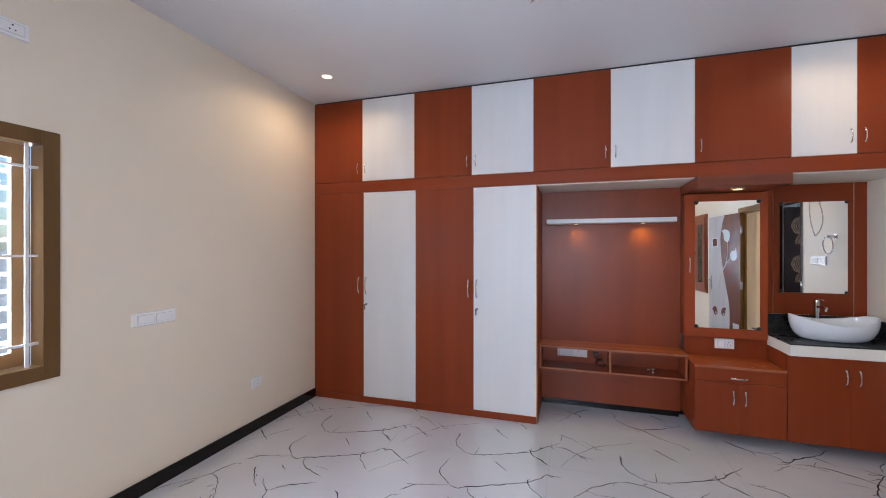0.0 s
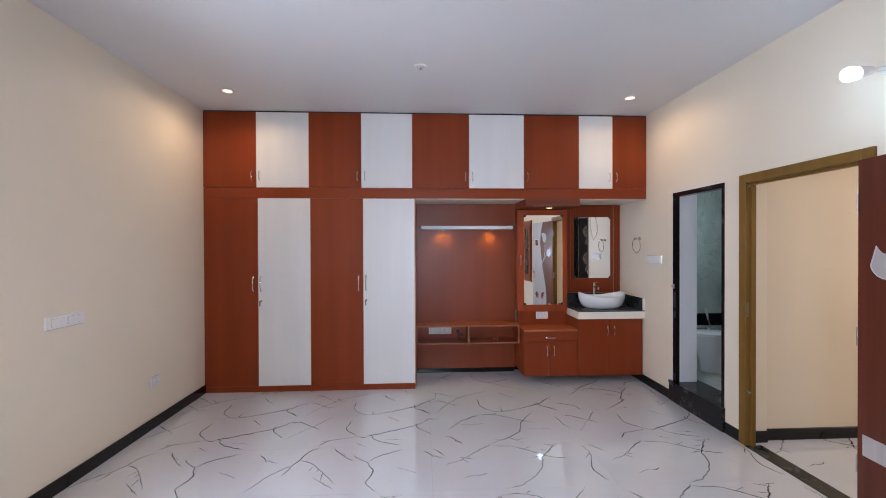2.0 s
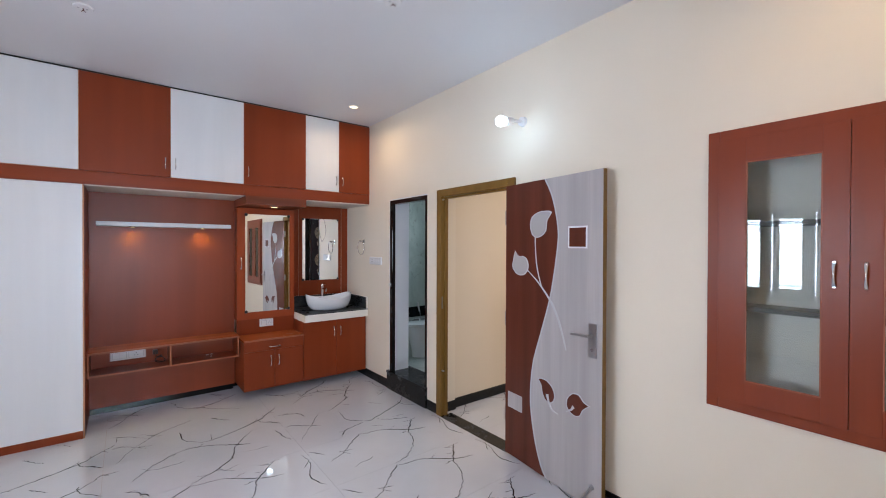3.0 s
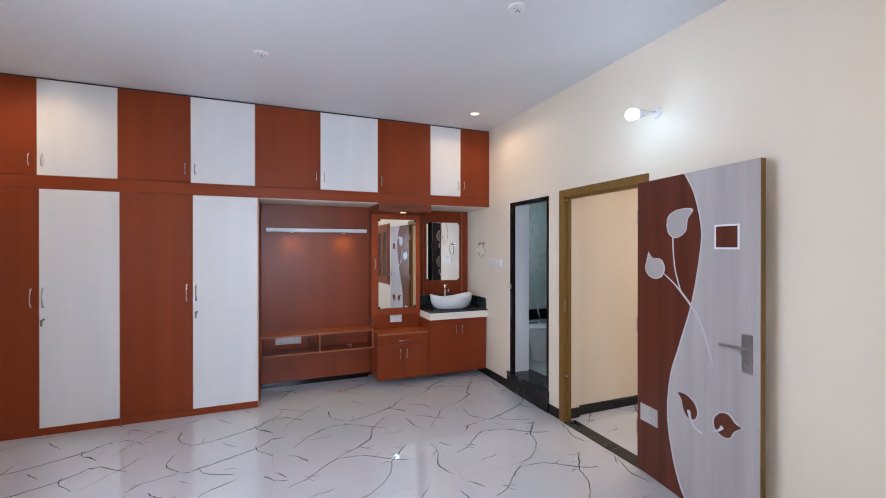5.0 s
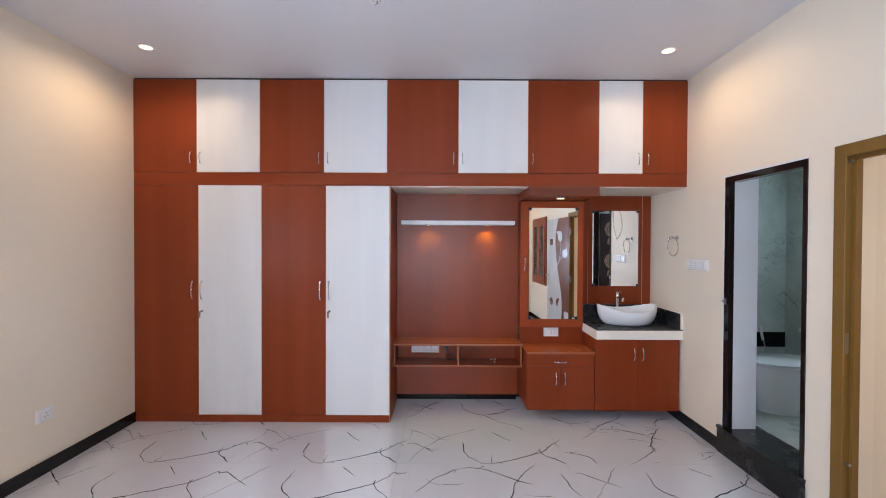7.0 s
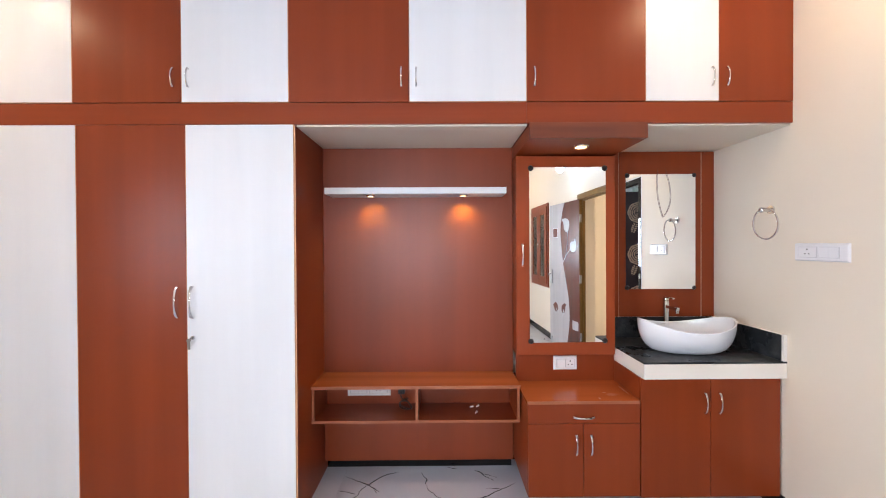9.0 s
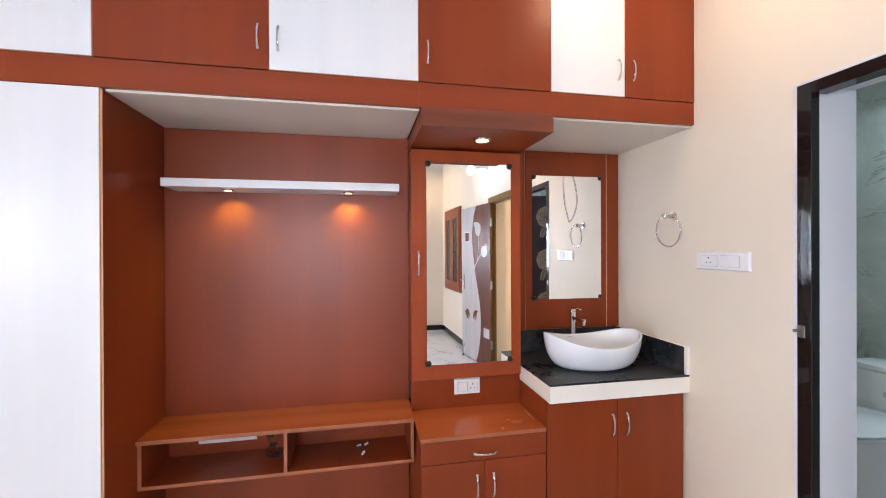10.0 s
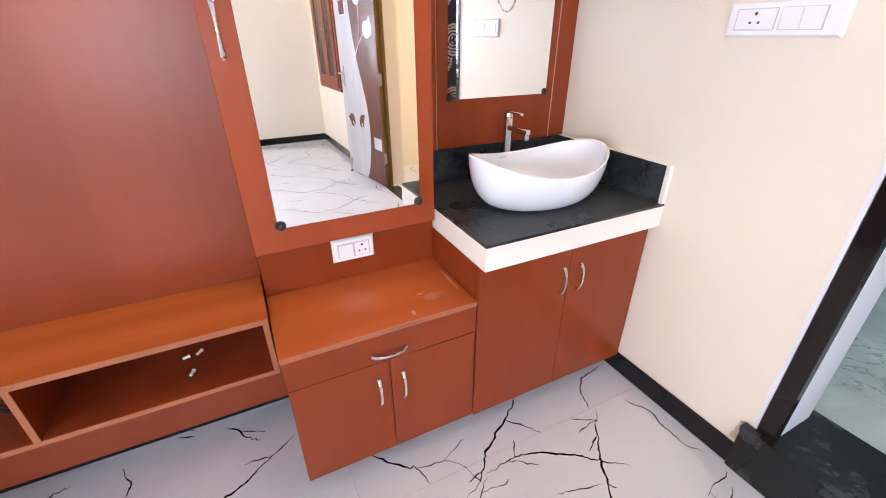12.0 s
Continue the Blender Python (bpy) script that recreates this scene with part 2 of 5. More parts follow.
def glass(name):
    m, t, b = base_mat(name, (1, 1, 1), 0.0)
    t.nodes.remove(b)
    tr = t.nodes.new("ShaderNodeBsdfTransparent")
    tr.inputs[0].default_value = (0.90, 0.93, 0.92, 1)
    gl = t.nodes.new("ShaderNodeBsdfGlossy")
    gl.inputs["Roughness"].default_value = 0.01
    fr = t.nodes.new("ShaderNodeFresnel")
    fr.inputs[0].default_value = 1.6
    mx = t.nodes.new("ShaderNodeMixShader")
    t.links.new(fr.outputs[0], mx.inputs[0])
    t.links.new(tr.outputs[0], mx.inputs[1])
    t.links.new(gl.outputs[0], mx.inputs[2])
    t.links.new(mx.outputs[0], t.nodes["Material Output"].inputs[0])
    return m


GLASS = glass("clear_glass")


def glow(name, colour, strength):
    m, t, b = base_mat(name, colour, 0.4)
    b.inputs["Emission Color"].default_value = (*colour, 1)
    b.inputs["Emission Strength"].default_value = strength
    return m


LAMP_WARM = glow("warm_lamp_lens", (1.0, 0.82, 0.50), 2.0)
LAMP_SMALL = glow("small_lamp_lens", (1.0, 0.74, 0.34), 1.7)
LAMP_COLD = glow("cold_bulb", (0.84, 0.96, 1.0), 4.0)


# ---- geometry helpers ----
ORIGIN = {}


def box(bm, x0, x1, y0, y1, z0, z1):
    vs = [bm.verts.new((x, y, z)) for x in (x0, x1) for y in (y0, y1) for z in (z0, z1)]
    for f in ((0, 1, 3, 2), (4, 6, 7, 5), (0, 4, 5, 1), (2, 3, 7, 6), (0, 2, 6, 4), (1, 5, 7, 3)):
        bm.faces.new([vs[i] for i in f])
    return bm


def boxes(*dims):
    bm = bmesh.new()
    for d in dims:
        box(bm, *d)
    return bm


def bevel(bm, width=0.0015, segments=2):
    bmesh.ops.bevel(bm, geom=list(bm.edges), offset=width, segments=segments, affect="EDGES", profile=0.7)
    return bm


def cyl(bm, p, q, r, r2=None, n=24, caps=True):
    p, q = Vector(p), Vector(q)
    rot = (q - p).to_track_quat("Z", "Y").to_matrix().to_4x4()
    m = Matrix.Translation((p + q) / 2) @ rot
    bmesh.ops.create_cone(bm, cap_ends=caps, segments=n, radius1=r, radius2=r if r2 is None else r2, depth=(q - p).length, matrix=m)
    return bm


def ball(bm, c, rx, ry=None, rz=None, seg=20):
    m = Matrix.Translation(c) @ Matrix.Diagonal((rx, ry or rx, rz or rx, 1))
    bmesh.ops.create_uvsphere(bm, u_segments=seg, v_segments=seg // 2 + 2, radius=1.0, matrix=m)
    return bm


def tube(bm, points, radius, n=8, closed=False):
    pts = [Vector(p) for p in points]
    rings = []
    up = Vector((0.13, 0.31, 0.94)).normalized()
    for i, p in enumerate(pts):
        a = pts[i - 1] if (i or closed) else pts[i]
        b = pts[(i + 1) % len(pts)] if (i + 1 < len(pts) or closed) else pts[i]
        d = (b - a).normalized()
        u = d.cross(up)
        u = u.normalized() if u.length > 1e-4 else d.orthogonal().normalized()
        w = d.cross(u)
        r = radius[i] if isinstance(radius, (list, tuple)) else radius
        rings.append([bm.verts.new(p + u * r * math.cos(2 * math.pi * k / n) + w * r * math.sin(2 * math.pi * k / n)) for k in range(n)])
    last = len(rings) if closed else len(rings) - 1
    for i in range(last):
        a, b = rings[i], rings[(i + 1) % len(rings)]
        for k in range(n):
            bm.faces.new((a[k], a[(k + 1) % n], b[(k + 1) % n], b[k]))
    if not closed:
        bm.faces.new(rings[0])
        bm.faces.new(rings[-1])
    return bm


def finish(name, bm, material, smooth):
    bmesh.ops.recalc_face_normals(bm, faces=bm.faces)
    me = bpy.data.meshes.new(name)
    bm.to_mesh(me)
    bm.free()
    me.materials.append(material)
    if smooth:
        me.polygons.foreach_set("use_smooth", [True] * len(me.polygons))
        me.set_sharp_from_angle(angle=radians(38))
    return me


def thing(name, base, label, category, group="", kind=""):
    ob = new(name)
    ob.location = base
    ORIGIN[ob] = Vector(base)
    return tagged(ob, label, category, group, kind)


def part(name, bm, material, parent, label="", smooth=False):
    """One mesh object, given in world metres, under a thing or a part."""
    o = ORIGIN[parent]
    bm.transform(Matrix.Translation(-o))
    ob = new(name, finish(name, bm, material, smooth))
    ob.parent = parent
    ORIGIN[ob] = o
    return tagged(ob, label)


def single(name, bm, material, base, label, category="", group="", kind="", smooth=False):
    """A thing of one mesh, given in world metres."""
    bm.transform(Matrix.Translation(-Vector(base)))
    ob = new(name, finish(name, bm, material, smooth))
    ob.location = base
    ORIGIN[ob] = Vector(base)
    return tagged(ob, label, category, group, kind)


def shape2d(outline, depth, place):
    """A flat outline of (u, v) points made solid: place(u, v, w) gives the point."""
    bm = bmesh.new()
    a = [bm.verts.new(place(u, v, 0.0)) for u, v in outline]
    b = [bm.verts.new(place(u, v, depth)) for u, v in outline]
    bm.faces.new(a)
    bm.faces.new(b[::-1])
    for i in range(len(a)):
        j = (i + 1) % len(a)
        bm.faces.new((a[i], b[i], b[j], a[j]))
    return bm


# ---- structure ----
XL, XR, YN, YS, ZC = -2.41, 2.368, 4.225, -1.28, 2.98
WY0, WY1, WZ0, WZ1 = -0.04, 1.41, 0.853, 2.093       # window, left wall
RX0, RX1 = -0.53, 0.58                               # window, rear wall
BY0, BY1, BZ0, BZ1 = 2.412, 3.104, 0.20, 2.058       # bathroom opening
DY0, DY1, DZ1 = 1.283, 2.238, 2.080                  # passage door frame
CY0, CY1, CZ0, CZ1 = -1.035, 0.003, 0.786, 2.126     # wall cabinet
XO = 2.57                                            # outer face of the right wall

wall_left = single("wall_left", boxes(
    (XL - 0.22, XL, YS, WY0, 0, ZC), (XL - 0.22, XL, WY1, YN, 0, ZC),
    (XL - 0.22, XL, WY0, WY1, 0, WZ0), (XL - 0.22, XL, WY0, WY1, WZ1, ZC)),
    WALL, (XL, 0, 0), "cream painted wall with a window opening", "wall", kind="structure")
wall_north = single("wall_north", boxes((XL - 0.22, XO, YN, YN + 0.2, 0, ZC)), WALL, (0, YN, 0), "cream painted wall behind the wardrobes", "wall", kind="structure")
wall_south = single("wall_south", boxes((XL - 0.22, RX0, YS - 0.2, YS, 0, ZC), (RX1, XO, YS - 0.2, YS, 0, ZC), (RX0, RX1, YS - 0.2, YS, 0, WZ0), (RX0, RX1, YS - 0.2, YS, WZ1, ZC)), WALL, (0, YS, 0), "cream painted wall with a window", "wall", kind="structure")
wall_right = single("wall_right", boxes(
    (XR, XO, YS, CY0 + 0.02, 0, ZC), (XR, XO, CY0 + 0.02, CY1 - 0.02, 0, CZ0 + 0.02), (XR, XO, CY0 + 0.02, CY1 - 0.02, CZ1 - 0.02, ZC),
    (XR, XO, CY1 - 0.02, DY0 + 0.01, 0, ZC), (XR, XO, DY0 + 0.01, DY1 - 0.01, DZ1 - 0.01, ZC), (XR, XO, DY1 - 0.01, BY0, 0, ZC),
    (XR, XO, BY0, BY1, BZ1, ZC), (XR, XO, BY1, YN, 0, ZC)),
    WALL, (XR, 0, 0), "cream painted wall with a bathroom opening, a door and a built-in cabinet", "wall", kind="structure")
ceiling = single("ceiling", boxes((XL - 0.22, 5.2, YS - 0.2, YN + 0.2, ZC, ZC + 0.12)), CEIL, (0, 0, ZC), "smooth white painted ceiling", "ceiling", kind="structure")
floor = single("floor", boxes((XL - 0.22, XO, YS - 0.2, YN + 0.2, -0.15, -0.006), (XO, 5.2, 0.55, YN + 0.14, -0.15, -0.006)), MDF, (0, 0, 0), "glossy white marble-look tiles with dark cracked veins", "floor", kind="structure")
ground = single("ground", boxes((-400, 400, -400, 400, -0.40, -0.30)), paint("pale_ground", (0.55, 0.53, 0.50), 0.9, 0.15), (0, 0, -0.3), "pale dusty ground outside the window", "ground", kind="structure")

# reveals of white plaster round the bathroom opening
single("trim", boxes((2.4002, XO + 0.004, BY1 - 0.052, BY1 - 0.002, BZ0, BZ1 - 0.002), (2.431, XO + 0.004, BY0 + 0.002, BY0 + 0.014, BZ0, BZ1 - 0.002),
                     (2.431, XO + 0.004, BY0 + 0.014, BY1 - 0.052, BZ1 - 0.016, BZ1 - 0.002), (XR - 0.003, XR, BY1, BY1 + 0.009, BZ0, BZ1 + 0.004)),
       PLASTER, (2.5, 2.75, 0.2), "rough white cement reveal of the bathroom opening", "trim", kind="structure")

SKIRT = 0.09


def skirting(x0, x1, y0, y1):
    return single("baseboard", bevel(boxes((x0, x1, y0, y1, 0, SKIRT)), 0.002, 1), GRANITE, ((x0 + x1) / 2, (y0 + y1) / 2, 0),
                  "polished black granite skirting", "skirting", kind="structure")


skirting(XL, XL + 0.014, YS + 0.014, 3.588)
skirting(XL, XR, YS, YS + 0.014)
skirting(XR - 0.014, XR, YS + 0.014, DY0 - 0.002)
skirting(XR - 0.014, XR, DY1 + 0.002, BY0 - 0.012)
skirting(XR - 0.014, XR, 3.136, YN - 0.016)
skirting(-0.188, 1.004, 4.137, 4.151)
skirting(1.012, XR, YN - 0.014, YN)
skirting(XR + 0.058, XO, DY1 - 0.024, DY1 - 0.0105)
skirting(XO + 0.002, 5.0, 2.246, 2.26)

# passage behind the door
for nm, dims in (("wall_passage", (XO, 5.2, 2.26, 2.40, 0, ZC)), ("wall_passage", (XO, 5.2, 0.55, 0.7, 0, ZC)), ("wall_passage", (5.05, 5.2, 0.7, 2.26, 0, ZC))):
    single(nm, boxes(dims), PASSAGE, (dims[0], dims[2], 0), "warm cream passage wall", "wall", kind="structure")
single("threshold", bevel(boxes((XR - 0.02, XO - 0.09, DY0 + 0.066, DY1 - 0.066, -0.004, 0.004)), 0.001, 1), STEP_STONE, (2.42, 1.76, 0),
       "black granite threshold strip set in the floor", "threshold", kind="structure")

# bathroom
single("wall_bathroom", boxes((XO, 3.9, YN, YN + 0.14, 0, ZC), (3.76, 3.9, 2.4, 3.02, 0, ZC), (3.76, 3.9, 3.58, YN, 0, ZC), (3.76, 3.9, 3.02, 3.58, 0, 2.15),
                              (3.76, 3.9, 3.02, 3.58, 2.55, ZC), (XO, 3.76, 2.40, 2.408, BZ0, ZC)), BATH, (3.4, YN, 0), "grey-green marble tiled bathroom wall", "wall", kind="structure")
single("bathroom_floor", boxes((XO + 0.06, 3.76, 2.408, YN, -0.004, 0.185)), BATH, (3.3, 3.3, 0), "dirty grey-green bathroom floor tiles with scuffs", "floor", kind="structure")
single("bathroom_ceiling", boxes((XO, 3.76, 2.408, YN, 2.62, 2.66)), CEIL, (3.3, 3.3, 2.62), "white bathroom ceiling", "ceiling", kind="structure")
single("tile_border", boxes((XO + 0.004, 3.76, YN - 0.006, YN, 0.52, 0.67)), GRANITE, (3.3, YN, 0.5), "black tile border band on the bathroom wall", "trim", kind="structure")

step = thing("step", (2.45, 2.77, 0), "black granite step up to the bathroom, dusty", "step", kind="structure")
part("riser", bevel(boxes((XR - 0.026, XR - 0.002, BY0 - 0.012, 3.134, 0, 0.178)), 0.002, 1), STEP_STONE, step)
part("tread", bevel(boxes((XR - 0.0015, XO + 0.056, BY0 + 0.001, BY1 - 0.001, 0.178, 0.20)), 0.0005, 1), STEP_STONE, step)
part("nosing", bevel(boxes((XR - 0.032, XR - 0.0018, BY0 - 0.014, 3.136, 0.1785, 0.1998)), 0.0015, 1), STEP_STONE, step)

bath_frame = thing("door_frame", (2.4, 2.75, 0.2), "black granite bathroom door frame with a latch plate", "door frame", kind="structure")
part("jamb", bevel(boxes((XR - 0.006, 2.400, BY1 - 0.054, BY1 - 0.002, 0.201, BZ1 - 0.002)), 0.002, 1), BLACK_FRAME, bath_frame)
part("jamb", bevel(boxes((XR - 0.006, 2.43, BY0 + 0.002, BY0 + 0.030, 0.201, BZ1 - 0.002)), 0.002, 1), BLACK_FRAME, bath_frame)
part("lintel", bevel(boxes((XR - 0.006, 2.43, BY0 + 0.030, BY1 - 0.054, BZ1 - 0.045, BZ1 - 0.002)), 0.002, 1), BLACK_FRAME, bath_frame)
latch = part("latch_plate", bevel(boxes((XR - 0.010, XR - 0.006, BY1 - 0.032, BY1 - 0.004, 1.115, 1.160)), 0.001, 1), STEEL, bath_frame, "small steel latch keeper")
part("latch_pin", cyl(bmesh.new(), (XR - 0.014, BY1 - 0.020, 1.138), (XR - 0.014, BY1 + 0.004, 1.138), 0.006, n=16), STEEL, latch, smooth=True)


# white filler round the bathroom frame, and the damp chip beside its step
single("trim", boxes((XR - 0.0025, XR, BY1 + 0.0005, BY1 + 0.013, BZ0, BZ1 + 0.010), (XR - 0.0025, XR, BY0, BY1 + 0.0004, BZ1 + 0.0005, BZ1 + 0.010)), PLASTER, (XR, 2.76, 0.2),
       "rough white cement filler round the black frame", "trim", kind="structure")
STAIN = paint("brown_damp_plaster", (0.60, 0.46, 0.32), 0.8, 0.35)
single("trim", shape2d([(3.1365, 0.104), (3.1365, 0.186), (3.142, 0.196), (3.150, 0.190), (3.149, 0.172), (3.156, 0.158), (3.155, 0.136), (3.163, 0.120), (3.164, 0.104)], 0.0022, lambda u, v, w: Vector((XR - w - 0.0002, u, v))), STAIN, (XR, 3.16, 0.16),
       "small brown damp stain on the wall above the skirting", "trim", kind="structure")

# ---- flooring tiles ----
# cracks printed on the tiles: weight, then the bends of each crack from the tile's corner, for each kind of print
PRINT_FORK = [
    (1.0, 0.51, 0.50, 0.50, 0.31, 0.61, 0.18), (1.2, 0.61, 0.18, 0.72, 0.18, 1.07, 0.35, 1.19, 0.48, 1.23, 0.45), (1.2, 0.72, 0.19, 0.74, 0.12, 0.83, 0.06, 0.97, 0.01),
    (1.0, 0.61, 0.18, 0.46, 0.13, 0.39, 0.11, 0.33, 0.02), (1.3, 1.08, 0.40, 1.09, 0.31, 1.21, 0.18), (0.8, 0.02, 0.48, 0.08, 0.47, 0.27, 0.32),
    (0.6, 0.04, 0.15, 0.21, 0.40, 0.33, 0.57), (0.8, 0.83, 0.55, 0.87, 0.51, 0.93, 0.44), (0.5, 0.62, 0.06, 0.71, 0.0), (0.4, 0.84, 0.12, 0.98, 0.09)]
PRINT_FORK_LOW = [
    (1.0, 0.49, 0.31, 0.49, 0.13, 0.61, 0.0), (1.1, 0.60, 0.004, 0.72, 0.02, 1.06, 0.17, 1.18, 0.29, 1.22, 0.25), (1.3, 1.06, 0.22, 1.08, 0.13, 1.20, 0.004),
    (0.8, 0.04, 0.29, 0.12, 0.28, 0.26, 0.15), (0.6, 0.07, 0.01, 0.18, 0.22, 0.33, 0.39, 0.58, 0.53), (0.9, 0.73, 0.48, 0.86, 0.32), (0.5, 0.21, 0.46, 0.33, 0.36),
    (0.6, 0.03, 0.54, 0.16, 0.46, 0.27, 0.34), (0.7, 0.72, 0.02, 0.75, 0.004)]
PRINT_SLOPE = [
    (1.2, 0.97, 0.59, 0.81, 0.39, 0.73, 0.19, 0.59, 0.06, 0.46, 0.0), (1.2, 0.44, 0.54, 0.62, 0.53, 0.77, 0.42, 0.91, 0.34), (0.8, 0.44, 0.54, 0.28, 0.42, 0.15, 0.26),
    (0.6, 0.21, 0.41, 0.30, 0.35, 0.47, 0.36), (0.8, 0.62, 0.08, 0.67, 0.05, 0.73, 0.0), (1.0, 1.13, 0.48, 1.14, 0.33, 1.19, 0.22), (1.0, 0.11, 0.14, 0.18, 0.10, 0.24, 0.0),
    (0.5, 0.50, 0.08, 0.57, 0.04), (0.4, 0.82, 0.24, 1.02, 0.22)]
PRINT_CORNER = [
    (1.2, 0.97, 0.59, 0.84, 0.44, 0.74, 0.27, 0.69, 0.17, 0.45, 0.0), (1.2, 0.42, 0.55, 0.52, 0.56, 0.62, 0.54, 0.74, 0.47, 0.80, 0.41, 0.90, 0.35), (0.6, 0.23, 0.37, 0.42, 0.54),
    (0.9, 0.02, 0.17, 0.18, 0.10, 0.22, 0.0), (0.7, 0.84, 0.60, 0.93, 0.54), (0.6, 0.59, 0.38, 0.68, 0.36, 0.76, 0.34), (0.8, 1.12, 0.57, 1.15, 0.46, 1.13, 0.34, 1.17, 0.26),
    (0.6, 0.99, 0.06, 1.14, 0.14), (0.5, 0.62, 0.06, 0.67, 0.01), (0.5, 1.18, 0.19, 1.13, 0.17, 1.03, 0.16)]
PRINT_BRANCH = [
    (1.0, 0.46, 0.58, 0.55, 0.47, 0.64, 0.39), (1.1, 0.62, 0.48, 0.73, 0.39, 0.83, 0.47, 0.98, 0.55), (1.0, 0.73, 0.39, 0.80, 0.25, 0.77, 0.12, 0.86, 0.0), (0.9, 1.15, 0.51, 1.22, 0.41),
    (1.1, 0.35, 0.60, 0.28, 0.53, 0.23, 0.39, 0.09, 0.22, 0.02, 0.05), (0.8, 0.25, 0.42, 0.38, 0.34, 0.55, 0.12), (0.5, 0.95, 0.30, 1.10, 0.22), (0.6, 0.40, 0.20, 0.56, 0.06)]
PRINT_LONG = [
    (1.2, 0.98, 0.58, 0.90, 0.48, 0.82, 0.38, 0.75, 0.20, 0.60, 0.06, 0.46, 0.0), (1.0, 0.46, 0.58, 0.36, 0.50, 0.24, 0.38, 0.10, 0.30), (1.2, 0.46, 0.57, 0.64, 0.53, 0.86, 0.38, 0.98, 0.35),
    (0.7, 0.87, 0.57, 0.95, 0.52), (0.7, 0.20, 0.41, 0.30, 0.37), (1.0, 1.16, 0.53, 1.17, 0.38, 1.10, 0.20, 1.16, 0.05), (0.9, 0.02, 0.54, 0.11, 0.43), (0.6, 0.20, 0.14, 0.38, 0.20)]
PRINT_BACK = [
    (1.1, 0.01, 0.50, 0.12, 0.43, 0.25, 0.34), (0.9, 0.33, 0.54, 0.26, 0.51, 0.14, 0.37, 0.11, 0.28, 0.02, 0.16), (1.2, 0.64, 0.59, 0.70, 0.57), (1.1, 0.81, 0.56, 0.89, 0.47, 0.92, 0.44),
    (0.7, 0.0, 0.35, 0.11, 0.31), (0.8, 0.48, 0.54, 0.51, 0.45, 0.50, 0.41), (1.3, 1.05, 0.41, 0.87, 0.29, 0.70, 0.22), (0.9, 0.50, 0.41, 0.60, 0.27, 0.70, 0.22, 0.80, 0.10, 0.95, 0.0)]
PRINT_WALL = [
    (1.2, 0.08, 0.20, 0.18, 0.09, 0.21, 0.08, 0.23, 0.0), (0.6, 0.21, 0.08, 0.32, 0.05, 0.37, 0.0), (1.3, 0.76, 0.26, 0.69, 0.18, 0.60, 0.11, 0.47, 0.02, 0.42, -0.03, 0.32, -0.10),
    (0.9, 0.60, 0.11, 0.70, 0.0), (0.9, 1.16, 0.16, 1.01, 0.13, 0.94, 0.0), (1.0, 0.10, 0.55, 0.30, 0.40, 0.52, 0.44, 0.76, 0.26)]


def crack_ribbon(bm, rng, knots, weight, slot, depth=0):
    line = [Vector(p) for p in smooth_line([(x, y, 0) for x, y in knots], 8)]
    length = sum((q - p).length for p, q in zip(line, line[1:]))
    n = max(5, int(length / 0.011))
    pts, off, slow = [], 0.0, 0.0
    for k in range(n + 1):
        f = k / n * (len(line) - 1)
        i = min(int(f), len(line) - 2)
        p = line[i].lerp(line[i + 1], f - i)
        d = (line[i + 1] - line[i]).normalized()
        slow = 0.90 * slow + rng.gauss(0, 0.0016)
        off = 0.55 * off + rng.gauss(0, 0.0026)
        pts.append((p.x - d.y * (off + slow), p.y + d.x * (off + slow)))
    swell = rng.uniform(0.2, 0.8)
    rows = []
    for i, (px, py) in enumerate(pts):
        q, r = pts[max(i - 1, 0)], pts[min(i + 1, n)]
        dx, dy = r[0] - q[0], r[1] - q[1]
        l = math.hypot(dx, dy) or 1
        s = i / n
        w = 0.0032 * (0.32 + 0.70 * weight) * (0.55 + 0.50 * math.exp(-((s - swell) / 0.18) ** 2)) * rng.uniform(0.6, 1.4) * min(1, 6 * s + 0.2, 6 * (1 - s) + 0.15)
        rows.append([bm.verts.new((px + sg * dy / l * w, py - sg * dx / l * w, 0.00035 + 0.00005 * depth)) for sg in (-1, 1)])
    for p, q in zip(rows, rows[1:]):
        f = bm.faces.new((p[0], p[1], q[1], q[0]))
        f.material_index = slot
    if depth < 1:
        for i in range(2, n - 1):
            if rng.random() < 0.030:
                a = math.atan2(pts[i + 1][1] - pts[i][1], pts[i + 1][0] - pts[i][0]) + radians(rng.choice((-1, 1)) * rng.uniform(25, 60))
                l = rng.uniform(0.03, 0.12)
                crack_ribbon(bm, rng, [pts[i], (pts[i][0] + l * math.cos(a), pts[i][1] + l * math.sin(a))], weight * 0.6, rng.choice((1, 2)), depth + 1)


def tile_mesh(seed, cracks):
    step_x, step_y, gap = 1.2, 0.6, 0.0005
    rng = random.Random(seed)
    bm = bmesh.new()
    for row in cracks:
        knots = [(row[k] - 0.6, row[k + 1] - 0.3) for k in range(1, len(row), 2)]
        crack_ribbon(bm, rng, knots, row[0], 1 if row[0] > 0.65 else 2)
    bmesh.ops.recalc_face_normals(bm, faces=bm.faces)
    for f in bm.faces:
        if f.normal.z < 0:
            f.normal_flip()
    box(bm, -step_x / 2 + gap, step_x / 2 - gap, -step_y / 2 + gap, step_y / 2 - gap, -0.006, 0.0)
    me = bpy.data.meshes.new("tile")
    bm.to_mesh(me)
    bm.free()
    for m in (TILE, VEIN, VEIN_PALE):
        me.materials.append(m)
    return me


